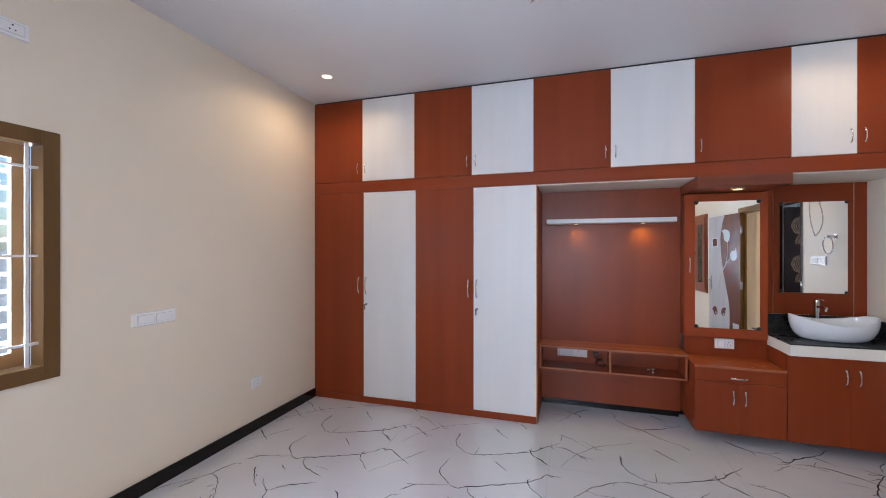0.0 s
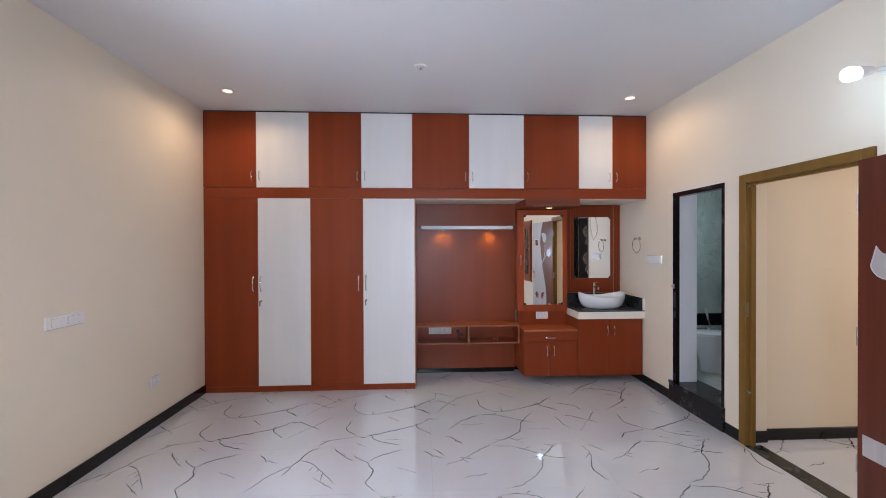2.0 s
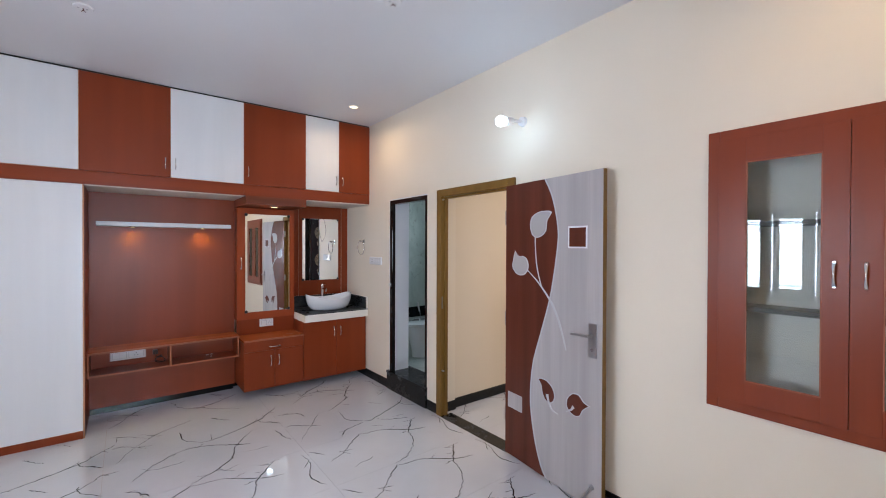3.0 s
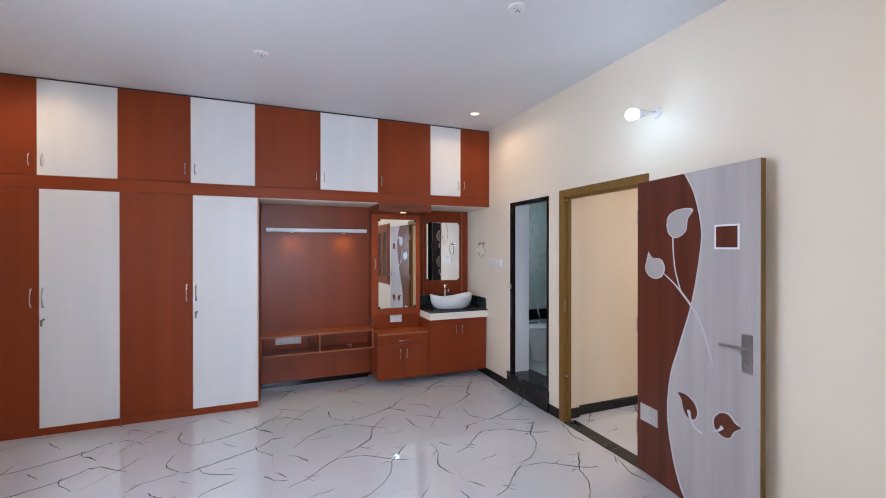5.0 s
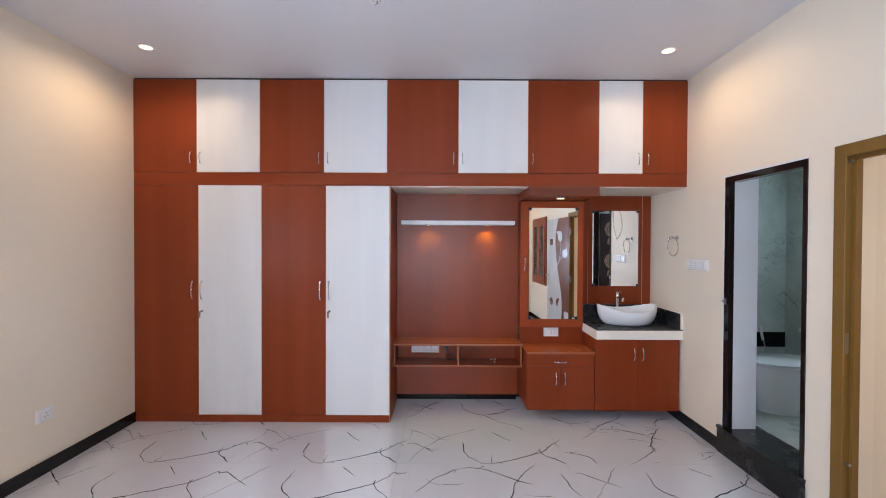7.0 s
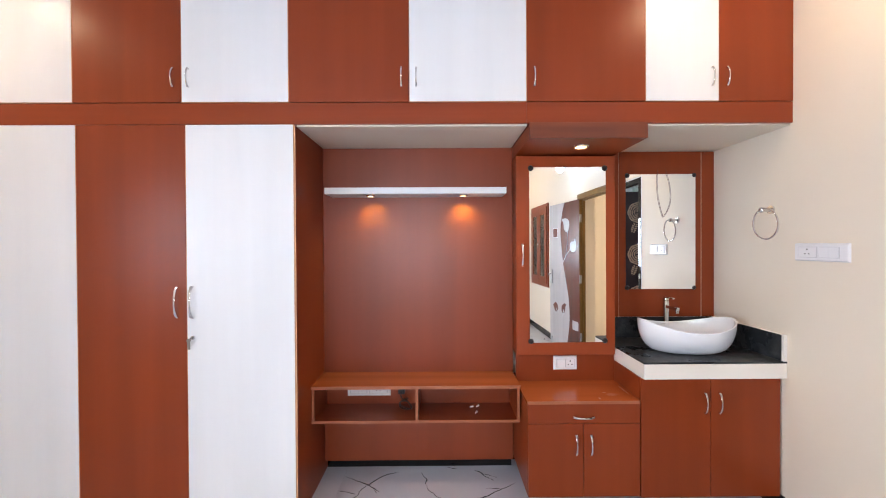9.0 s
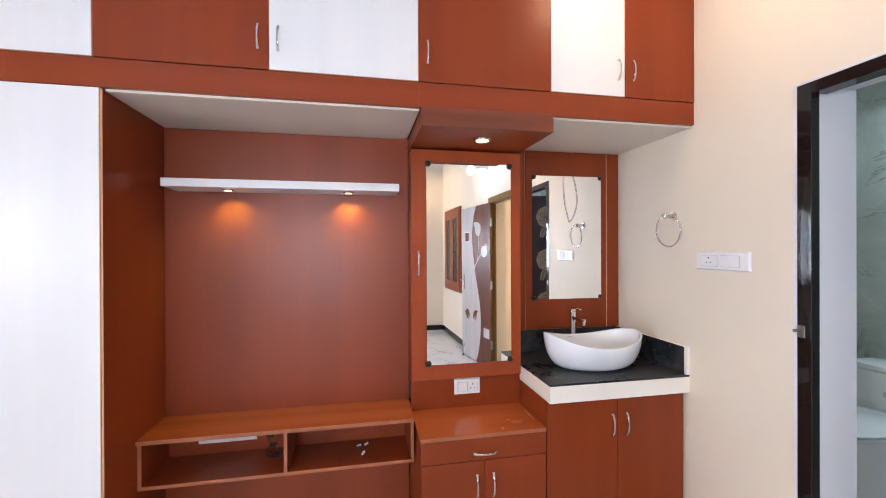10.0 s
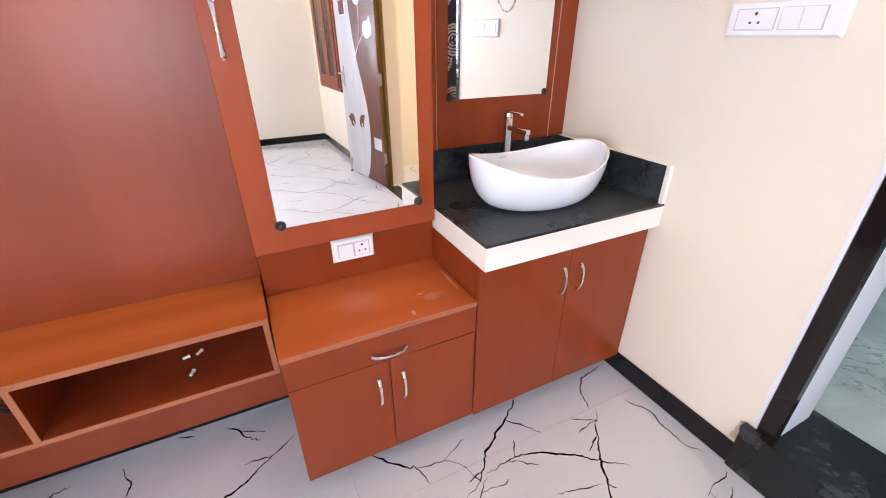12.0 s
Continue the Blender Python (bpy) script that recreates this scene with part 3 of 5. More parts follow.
def lay_tiles():
    kinds = (PRINT_FORK, PRINT_FORK_LOW, PRINT_SLOPE, PRINT_CORNER, PRINT_BRANCH, PRINT_LONG, PRINT_BACK, PRINT_WALL)
    fork, fork_low, slope, corner, branch, long_one, back, wall_one = [tile_mesh(4 + k, p) for k, p in enumerate(kinds)]
    laid = {0: (fork_low, back, back, wall_one), -1: (fork_low, fork_low, fork_low, corner), -2: (fork, fork, slope, fork), -3: (branch, branch, long_one, long_one)}
    rng = random.Random(3)
    x0, y0 = 1.145, 3.528
    for i in range(-4, 4):
        for j in range(-9, 2):
            cx, cy = x0 + (i + 0.5) * 1.2, y0 + (j + 0.5) * 0.6
            if (cx - 0.6 > XR and not 0.5 < cy < 2.4) or cx - 0.6 > 5.0 or cx + 0.6 < XL or cy - 0.3 > YN or cy + 0.3 < YS:
                continue
            mesh = laid[j][i + 3] if j in laid and -3 <= i <= 0 else rng.choice((fork, slope, branch, long_one))
            t = new("tile", mesh)
            t.parent, t.location = floor, (cx, cy, 0)


# ---- handles ----
def bow_handle(p, length, axis, out, width=0.011, label="", parent=None, proud=0.026):
    """A bowed strap handle with waisted middle, centred at p, running along axis, standing off towards out."""
    p, axis, out = Vector(p), Vector(axis), Vector(out)
    side = axis.cross(out)
    bm = bmesh.new()
    rings = []
    n = 14
    for i in range(n + 1):
        s = i / n * 2 - 1
        c = p + axis * (s * length / 2) + out * (0.004 + proud * (1 - s * s) ** 0.6)
        w = width * (0.55 + 0.45 * abs(s) ** 1.5)
        th = 0.0028
        rings.append([bm.verts.new(c + side * (w * a) + out * (th * b)) for a, b in ((-0.5, -1), (0.5, -1), (0.5, 0.6), (0.2, 1.1), (-0.2, 1.1), (-0.5, 0.6))])
    for a, b in zip(rings, rings[1:]):
        for k in range(6):
            bm.faces.new((a[k], a[(k + 1) % 6], b[(k + 1) % 6], b[k]))
    bm.faces.new(rings[0])
    bm.faces.new(rings[-1][::-1])
    for s in (-0.93, 0.93):
        q = p + axis * (s * length / 2)
        cyl(bm, q, q + out * 0.010, 0.005, n=12)
    return part("handle", bm, CHROME, parent, label or "polished chrome bow handle", smooth=True)


TOWARDS = (0, -1, 0)
UP = (0, 0, 1)
FY = 3.590                                           # plane of the wardrobe doors
GAP = 0.0012


def slab_door(parent, x0, x1, z0, z1, y, material, label="", thick=0.018):
    g = 0.0032 if material is WHITE_LAM else GAP
    d = part("door", bevel(boxes((x0 + g, x1 - g, y, y + thick, z0 + g, z1 - GAP)), 0.0010, 1), material, parent, label)
    return d


def band(parent, x0, x1, z0, z1, y):
    """The pale edge band that shows round a white door."""
    g = 0.0030
    part("edge_band", boxes((x0 + 0.0004, x0 + g, y + 0.0006, y + 0.017, z0 + 0.0004, z1), (x1 - g, x1 - 0.0004, y + 0.0006, y + 0.017, z0 + 0.0004, z1),
                            (x0 + g, x1 - g, y + 0.0006, y + 0.017, z0 + 0.0004, z0 + g)), EDGE_LIGHT, parent)


# ---- tall wardrobes ----
def wardrobe(x0, xm, x1):
    w = thing("wardrobe", ((x0 + x1) / 2, 3.9, 0), "tall wardrobe with one red and one white laminate door, closed", "wardrobe", "tall wardrobes along the wall")
    a, b, c, t = x0 + 0.001, x1 - 0.001, YN - 0.018, 0.018
    part("carcass", boxes((a, a + t, FY + 0.020, c, 0.06, 2.052), (b - t, b, FY + 0.020, c, 0.06, 2.052), (a + t, b - t, c - 0.006, c, 0.06, 2.052),
                          (a + t, b - t, FY + 0.020, c - 0.006, 0.06, 0.078), (a + t, b - t, FY + 0.020, c - 0.006, 2.034, 2.052)), RED, w)
    part("plinth", bevel(boxes((a, b, FY + 0.001, FY + 0.019, 0.0, 0.060)), 0.001, 1), RED, w)
    red = slab_door(w, x0, xm, 0.062, 2.055, FY, RED, "red-brown laminate door")
    white = slab_door(w, xm, x1, 0.062, 2.055, FY, WHITE_LAM, "white streaked laminate door")
    band(w, xm, x1, 0.062, 2.055, FY)
    bow_handle((xm - 0.046, FY, 1.148), 0.160, UP, TOWARDS, 0.014, parent=red)
    bow_handle((xm + 0.030, FY, 1.148), 0.165, UP, TOWARDS, 0.016, parent=white)
    lock = bmesh.new()
    cyl(lock, (xm + 0.033, FY, 0.968), (xm + 0.033, FY - 0.008, 0.968), 0.010, n=20)
    cyl(lock, (xm + 0.033, FY - 0.008, 0.968), (xm + 0.033, FY - 0.012, 0.968), 0.007, n=20)
    lk = part("lock", lock, CHROME, white, "small round chrome lock with its key", smooth=True)
    key = boxes((xm + 0.0315, xm + 0.0345, FY - 0.030, FY - 0.012, 0.963, 0.973))
    box(key, xm + 0.022, xm + 0.036, FY - 0.034, FY - 0.031, 0.914, 0.958)
    cyl(key, (xm + 0.029, FY - 0.030, 0.960), (xm + 0.029, FY - 0.036, 0.960), 0.010, n=16)
    part("key", key, DARK_STEEL, lk, "dark steel key")
    return w


wardrobe(XL, -1.853, -1.3045)
wardrobe(-1.3045, -0.750, -0.197)
side = thing("side_panel", (-0.193, 3.9, 0), "red-brown laminate side panel of the wardrobe", "panel")
part("board", boxes((-0.1965, -0.190, FY + 0.006, YN - 0.02, 0.0, 2.050)), RED, side)
part("edge_band", boxes((-0.1965, -0.190, FY + 0.003, FY + 0.0058, 0.0, 2.050)), EDGE_LIGHT, side, "pale peach edge band")


# ---- loft cabinets ----
def loft_cabinet(x0, x1, doors, label):
    """doors: (left, right, material, handle x)"""
    c = thing("loft_cabinet", ((x0 + x1) / 2, 3.9, 2.055), label, "cabinet", "loft cabinets under the ceiling")
    a, b, y, t = x0 + 0.0005, x1 - 0.0005, YN - 0.002, 0.016
    part("carcass", boxes((a, a + t, FY + 0.022, y, 2.066, 2.966), (b - t, b, FY + 0.022, y, 2.066, 2.966), (a + t, b - t, y - 0.006, y, 2.066, 2.966),
                          (a + t, b - t, FY + 0.022, y - 0.006, 2.066, 2.082), (a + t, b - t, FY + 0.022, y - 0.006, 2.950, 2.966)), RED, c)
    for l, r, m, hx in doors:
        d = slab_door(c, l, r, 2.1665, 2.964, FY - 0.001, m, "red-brown laminate door" if m is RED else "white streaked laminate door")
        if m is WHITE_LAM:
            band(c, l, r, 2.1665, 2.964, FY - 0.001)
        bow_handle((hx, FY - 0.001, 2.292), 0.098, UP, TOWARDS, 0.010, parent=d, proud=0.020)
    return c


two = "loft cabinet with a red and a white door above the wardrobes"
loft_cabinet(XL, -1.317, [(XL, -1.866, RED, -1.911), (-1.866, -1.317, WHITE_LAM, -1.830)], two)
loft_cabinet(-1.317, -0.220, [(-1.317, -0.766, RED, -0.806), (-0.766, -0.220, WHITE_LAM, -0.729)], two)
loft_cabinet(-0.220, 0.996, [(-0.220, 0.393, RED, 0.354), (0.393, 0.996, WHITE_LAM, 0.430)], "loft cabinet, red and white door, above the television niche")
loft_cabinet(0.996, 1.605, [(0.996, 1.605, RED, 1.034)], "loft cabinet with a single red door above the dresser")
loft_cabinet(1.605, XR, [(1.605, 1.985, WHITE_LAM, 1.947), (1.985, XR, RED, 2.024)], "loft cabinet, white and red door, above the wash basin")
fascia = thing("loft_fascia", (0, FY, 2.06), "long red-brown laminate rail under the loft doors", "panel")
part("rail", bevel(boxes((XL + 0.0005, 0.9955, FY + 0.002, FY + 0.020, 2.0565, 2.1645)), 0.0008, 1), FASCIA, fascia)
part("rail", bevel(boxes((0.9962, XR - 0.0005, FY + 0.002, FY + 0.020, 2.0565, 2.1645)), 0.0008, 1), FASCIA, fascia)
single("shadow_gap_strip", boxes((XL, XR, FY + 0.012, FY + 0.030, 2.968, ZC)), BLACK, (0, FY, 2.97), "dark joint strip between the loft and the ceiling", "trim", kind="structure")
single("soffit_board", boxes((-0.189, 1.000, FY + 0.022, YN, 2.048, 2.064), (1.608, XR, FY + 0.022, YN, 2.048, 2.064)), paint("cream_soffit", (0.70, 0.64, 0.55), 0.5), (0.5, 3.9, 2.05),
       "cream painted underside of the loft", "soffit", kind="structure")

# ---- television niche ----
single("wall_panel", bevel(boxes((-0.189, 1.006, 4.079, 4.097, 0.071, 2.046)), 0.001, 1), RED_GLOSS, (0.4, 4.08, 0.071), "red-brown laminate television panel, glossy", "panel")
spacer = single("batten", boxes((-0.189, 0.999, 4.098, YN, 1.9, 1.95)), MDF, (0.4, 4.1, 1.9), "raw board batten behind the television panel", "batten")

shelf_unit = thing("shelf_unit", (0.40, 3.9, 0.418), "low open wall shelf with two compartments, red-brown laminate with paler edges", "shelf")
part("top", bevel(boxes((-0.192, 1.002, 3.811, 4.078, 0.616, 0.634)), 0.001, 1), RED_TOP_LIT, shelf_unit, "glossy red-brown shelf top, window sheen in its colour")
part("bottom", bevel(boxes((-0.189, 0.999, 3.822, 4.078, 0.418, 0.434)), 0.001, 1), RED, shelf_unit)
part("side", boxes((-0.189, -0.173, 3.822, 4.078, 0.4345, 0.6155)), RED, shelf_unit)
part("side", boxes((0.983, 0.999, 3.822, 4.078, 0.4345, 0.6155)), RED, shelf_unit)
part("divider", boxes((0.402, 0.418, 3.822, 4.078, 0.4345, 0.6155)), RED, shelf_unit)
part("edge_band", boxes((-0.189, 0.999, 3.8195, 3.8215, 0.4185, 0.4335), (-0.1885, -0.1735, 3.8195, 3.8215, 0.434, 0.615), (0.9835, 0.9985, 3.8195, 3.8215, 0.434, 0.615),
                        (0.4025, 0.4175, 3.8195, 3.8215, 0.434, 0.615), (-0.191, 1.001, 3.8088, 3.8108, 0.6165, 0.6335)), EDGE, shelf_unit, "pale orange edge band")

light_shelf = thing("light_shelf", (0.405, 3.95, 1.735), "slim white light shelf with two small warm downlights", "light shelf")
part("board", bevel(boxes((-0.130, 0.940, 3.900, 4.078, 1.737, 1.775)), 0.0012, 1), WHITE_LAM, light_shelf)
for lx in (0.128, 0.690):
    bz = part("lamp_ring", cyl(bmesh.new(), (lx, 3.975, 1.737), (lx, 3.975, 1.731), 0.027, 0.023, n=28), CHROME, light_shelf, "small chrome lamp ring", smooth=True)
    part("lens", cyl(bmesh.new(), (lx, 3.975, 1.7305), (lx, 3.975, 1.7290), 0.017, n=24), LAMP_SMALL, bz, "lit warm lens")


# ---- electrical plates ----
def plate(kind, centre, w, h, normal, modules, label, category="switch"):
    """A bevelled wall plate; modules: (u0, u1, what) from -0.5 to 0.5 of the width."""
    n = Vector(normal)
    u = Vector((0, 0, 1)).cross(n)
    c = Vector(centre)
    t = thing(kind, tuple(c), label, category)

    def at(a, b, d):
        return c + u * a + Vector((0, 0, b)) + n * d

    def block(a0, a1, b0, b1, d0, d1, inset=0.0):
        bm = bmesh.new()
        lo = [bm.verts.new(at(a, b, d0)) for a, b in ((a0, b0), (a1, b0), (a1, b1), (a0, b1))]
        hi = [bm.verts.new(at(a, b, d1)) for a, b in ((a0 + inset, b0 + inset), (a1 - inset, b0 + inset), (a1 - inset, b1 - inset), (a0 + inset, b1 - inset))]
        bm.faces.new(lo[::-1])
        bm.faces.new(hi)
        for i in range(4):
            bm.faces.new((lo[i], lo[(i + 1) % 4], hi[(i + 1) % 4], hi[i]))
        return bm

    part("plate", block(-w / 2, w / 2, -h / 2, h / 2, 0.0, 0.011, 0.006), PLASTIC, t)
    for u0, u1, what in modules:
        a0, a1 = u0 * w, u1 * w
        part("surround", block(a0 - 0.003, a1 + 0.003, -h * 0.30, h * 0.30, 0.0112, 0.0122), PLASTIC_GREY, t, "grey joint round the module")
        if what == "socket":
            so = part("socket", block(a0, a1, -h * 0.28, h * 0.28, 0.0123, 0.0145, 0.001), PLASTIC, t)
            m = (a0 + a1) / 2
            holes = bmesh.new()
            s = h / 0.09
            for da, db, r in ((0, 0.014 * s, 0.0042), (-0.011 * s, -0.008 * s, 0.0034), (0.011 * s, -0.008 * s, 0.0034)):
                p = at(m + da, db, 0.0140)
                cyl(holes, p, p + n * 0.001, r, n=12)
            part("pin_holes", holes, HOLE, so)
        else:
            k = max(1, int(what))
            for i in range(k):
                b0, b1 = a0 + (a1 - a0) * i / k + 0.0006, a0 + (a1 - a0) * (i + 1) / k - 0.0006
                bm = bmesh.new()
                q = [(b0, -h * 0.28, 0.0123), (b1, -h * 0.28, 0.0123), (b1, h * 0.28, 0.0123), (b0, h * 0.28, 0.0123),
                     (b0, -h * 0.28, 0.0135), (b1, -h * 0.28, 0.0135), (b1, h * 0.28, 0.0175), (b0, h * 0.28, 0.0175)]
                vs = [bm.verts.new(at(*v)) for v in q]
                for f in ((3, 2, 1, 0), (4, 5, 6, 7), (0, 1, 5, 4), (1, 2, 6, 5), (2, 3, 7, 6), (3, 0, 4, 7)):
                    bm.faces.new([vs[j] for j in f])
                part("rocker", bm, PLASTIC, t)
    return t


INTO_R, INTO_L, FRONT = (-1, 0, 0), (1, 0, 0), (0, -1, 0)
plate("socket_board", (0.094, 4.078, 0.530), 0.272, 0.092, FRONT, [(-0.42, -0.05, "2"), (0.02, 0.42, "socket")], "long white switch and socket board under the shelf top", "socket")
plate("switch_socket", (1.308, 3.985, 0.712), 0.145, 0.086, FRONT, [(-0.36, -0.02, "1"), (0.02, 0.36, "socket")], "white switch with socket above the dresser top", "socket")
plate("switch_socket", (XR, 3.431, 1.390), 0.282, 0.088, INTO_R, [(-0.40, -0.05, "socket"), (0.0, 0.34, "2")], "long white switch and socket plate beside the basin", "switch")
plate("switch_plate", (XL, 1.910, 1.072), 0.285, 0.085, INTO_L, [(-0.38, -0.03, "2"), (0.03, 0.38, "3")], "long white switch plate under the window sill height", "switch")
plate("switch_socket", (XL, 2.785, 0.395), 0.118, 0.092, INTO_L, [(-0.33, 0.33, "socket")], "small white socket plate near the skirting", "socket")
plate("switch_socket", (XL, 1.172, 2.540), 0.235, 0.088, INTO_L, [(-0.40, -0.04, "1"), (0.02, 0.40, "socket")], "white socket plate high above the window", "socket")

# plug with its coiled cable
plug = thing("power_cable", (0.33, 3.93, 0.434), "black plug with a coiled power cable on the shelf", "cable")
part("plug", bevel(boxes((0.282, 0.322, 4.030, 4.0775, 0.508, 0.548)), 0.004, 2), BLACK, plug, smooth=True)
coil = [(0.302, 4.032, 0.520), (0.300, 4.015, 0.505), (0.312, 3.990, 0.495), (0.325, 3.965, 0.490)]
for k in range(46):
    a = k / 46 * 2 * math.pi * 2.6
    coil.append((0.338 + 0.036 * math.cos(a + 1.2) + 0.008 * math.sin(k * 0.7), 3.945 + 0.026 * math.sin(a * 0.9), 0.478 + 0.030 * math.sin(a + 1.2) + 0.007 * math.cos(k * 0.5)))
part("cable", tube(bmesh.new(), coil, 0.0032, 8), BLACK, plug, smooth=True)

for x, y, r, l in ((0.735, 4.000, 0.3, 0.018), (0.773, 4.008, 0.9, 0.020), (0.757, 3.913, 1.2, 0.020)):
    d = Vector((math.cos(r), math.sin(r), 0)) * l / 2
    c = Vector((x, y, 0.4405))
    b = cyl(bmesh.new(), c - d, c + d, 0.0045, n=12)
    cyl(b, c + d, c + d * 1.25, 0.0062, n=12)
    single("wall_plug", b, PLASTIC, tuple(c), "small white plastic wall plug lying on the shelf", "wall plug", "loose plugs on the shelf", smooth=True)
# ---- light box over the mirror ----
lbox = thing("light_box", (1.305, 3.9, 1.975), "red-brown laminate light box with one warm downlight", "light box")
part("front", bevel(boxes((1.006, 1.606, 3.566, 3.584, 1.974, 2.0540)), 0.001, 1), WALNUT, lbox, "darker front board with bold grain")
part("side", boxes((1.006, 1.016, 3.585, YN - 0.03, 1.974, 2.047)), RED, lbox)
part("side", boxes((1.596, 1.606, 3.585, YN - 0.03, 1.974, 2.047)), RED, lbox)
part("underside", boxes((1.0165, 1.5955, 3.585, YN - 0.03, 1.9745, 1.984)), RED, lbox)
ring = part("lamp_ring", cyl(bmesh.new(), (1.325, 3.746, 1.9745), (1.325, 3.746, 1.968), 0.044, 0.040, n=32), CHROME, lbox, "polished lamp ring", smooth=True)
part("lens", cyl(bmesh.new(), (1.325, 3.746, 1.9675), (1.325, 3.746, 1.966), 0.031, n=28), LAMP_SMALL, ring, "lit warm lens")

# ---- mirror cabinet ----
mcab = thing("mirror_cabinet", (1.305, 4.08, 0.765), "tall red-brown wall cabinet with a mirror door, slightly ajar", "cabinet")
part("carcass", boxes((1.008, 1.024, 3.985, YN - 0.002, 0.767, 1.965), (1.588, 1.604, 3.985, YN - 0.002, 0.767, 1.965),
                      (1.024, 1.588, 3.985, YN - 0.002, 0.767, 0.783), (1.024, 1.588, 3.985, YN - 0.002, 1.949, 1.965), (1.024, 1.588, YN - 0.010, YN - 0.002, 0.783, 1.949)), RED, mcab)
hinge = Vector((1.604, 3.966, 0))
swing = Matrix.Translation(hinge) @ Matrix.Rotation(radians(0.9), 4, "Z") @ Matrix.Translation(-hinge)


def swung(bm):
    bm.transform(swing)
    return bm


mdoor = part("door", swung(bevel(boxes((1.006, 1.604, 3.959, 3.976, 0.767, 1.966)), 0.0010, 1)), RED_FRAME, mcab)
tilt = Matrix.Translation((1.315, 3.9555, 1.373)) @ Matrix.Rotation(radians(-0.2), 4, "X") @ Matrix.Rotation(radians(-0.12), 4, "Z") @ Matrix.Translation((-1.315, -3.9555, -1.373))
pane_bm = bevel(boxes((1.083, 1.548, 3.9530, 3.9570, 0.844, 1.902)), 0.0012, 1)
pane_bm.transform(tilt)
part("mirror", swung(pane_bm), MIRROR, mdoor, "clear mirror pane")
for cx, cz in ((1.092, 0.853), (1.540, 0.853), (1.092, 1.893), (1.540, 1.893)):
    k = cyl(bmesh.new(), (cx, 3.953, cz), (cx, 3.944, cz), 0.017, 0.013, n=24)
    ball(k, (cx, 3.944, cz), 0.010, 0.004, 0.010, 12)
    part("mirror_clip", swung(k), BLACK, mdoor, "round black mirror clip", smooth=True)
h = bow_handle((1.042, 3.949, 1.372), 0.135, UP, TOWARDS, 0.013, parent=mdoor, proud=0.020)
single("back_board", bevel(boxes((1.008, 1.6085, 3.985, 4.003, 0.600, 0.7655)), 0.001, 1), RED, (1.3, 3.99, 0.6), "red-brown laminate board above the dresser top", "panel")

# ---- dresser ----
dresser = thing("dresser", (1.31, 3.85, 0.086), "low wall-hung dresser with a drawer over two doors", "dresser")
part("carcass", boxes((1.010, 1.026, 3.674, YN - 0.016, 0.088, 0.584), (1.592, 1.608, 3.674, YN - 0.016, 0.088, 0.584), (1.026, 1.592, 3.674, YN - 0.016, 0.088, 0.104),
                      (1.026, 1.592, YN - 0.022, YN - 0.016, 0.104, 0.584)), RED, dresser)
part("top", bevel(boxes((1.006, 1.6085, 3.653, 3.984, 0.585, 0.602)), 0.001, 1), RED_TOP_LIT, dresser, "glossy red-brown top with dust smears, window sheen in its colour")
part("edge_band", boxes((1.007, 1.6075, 3.6508, 3.6528, 0.5855, 0.6015)), EDGE, dresser)
drawer = part("drawer_front", bevel(boxes((1.010, 1.608, 3.655, 3.673, 0.4815, 0.5840)), 0.001, 1), RED, dresser)
bow_handle((1.306, 3.655, 0.517), 0.112, (1, 0, 0), TOWARDS, 0.013, parent=drawer, proud=0.022)
for x0, x1, hx in ((1.010, 1.3065, 1.266), (1.3065, 1.608, 1.345)):
    d = slab_door(dresser, x0, x1, 0.088, 0.480, 3.655, RED)
    bow_handle((hx, 3.655, 0.368), 0.110, UP, TOWARDS, 0.012, parent=d, proud=0.020)

# ---- wash basin cabinet, counter, basin ----
vanity = thing("vanity_cabinet", (1.98, 3.9, 0.083), "wall-hung red-brown cabinet with two doors below the counter", "cabinet")
part("carcass", boxes((1.6095, 1.626, 3.669, YN - 0.016, 0.085, 0.722), (2.336, 2.352, 3.669, YN - 0.016, 0.085, 0.722), (1.626, 2.336, 3.669, YN - 0.016, 0.085, 0.101),
                      (1.626, 2.336, YN - 0.022, YN - 0.016, 0.101, 0.722)), RED, vanity)
for x0, x1, hx in ((1.6095, 1.982, 1.950), (1.982, 2.354, 2.027)):
    d = slab_door(vanity, x0, x1, 0.085, 0.722, 3.650, RED)
    bow_handle((hx, 3.650, 0.588), 0.112, UP, TOWARDS, 0.012, parent=d, proud=0.022)
counter = thing("countertop", (1.99, 3.9, 0.723), "black granite vanity counter with thick white edge and upstands", "countertop")
part("slab", bevel(boxes((1.6120, XR - 0.001, 3.621, YN - 0.001, 0.7235, 0.803)), 0.002, 1), EDGE_WHITE, counter, "white painted counter edge")
part("granite_top", boxes((1.6135, XR - 0.001, 3.6225, YN - 0.001, 0.8032, 0.813)), COUNTER, counter, "dusty black granite top")
part("upstand", bevel(boxes((1.6135, XR - 0.019, YN - 0.016, YN - 0.001, 0.8132, 0.950)), 0.001, 1), COUNTER, counter)
part("upstand", bevel(boxes((XR - 0.018, XR - 0.001, 3.637, YN - 0.001, 0.8132, 0.950)), 0.001, 1), COUNTER, counter)
part("upstand_end", boxes((XR - 0.020, XR - 0.001, 3.622, 3.6365, 0.8132, 0.952)), EDGE_WHITE, counter, "white filler at the end of the upstand")

part("joint_line", boxes((1.6135, XR - 0.001, YN - 0.0165, YN - 0.001, 0.9502, 0.9523), (XR - 0.0185, XR - 0.001, 3.637, YN - 0.017, 0.9502, 0.9518)), EDGE_WHITE, counter, "cream filler line above the upstand")

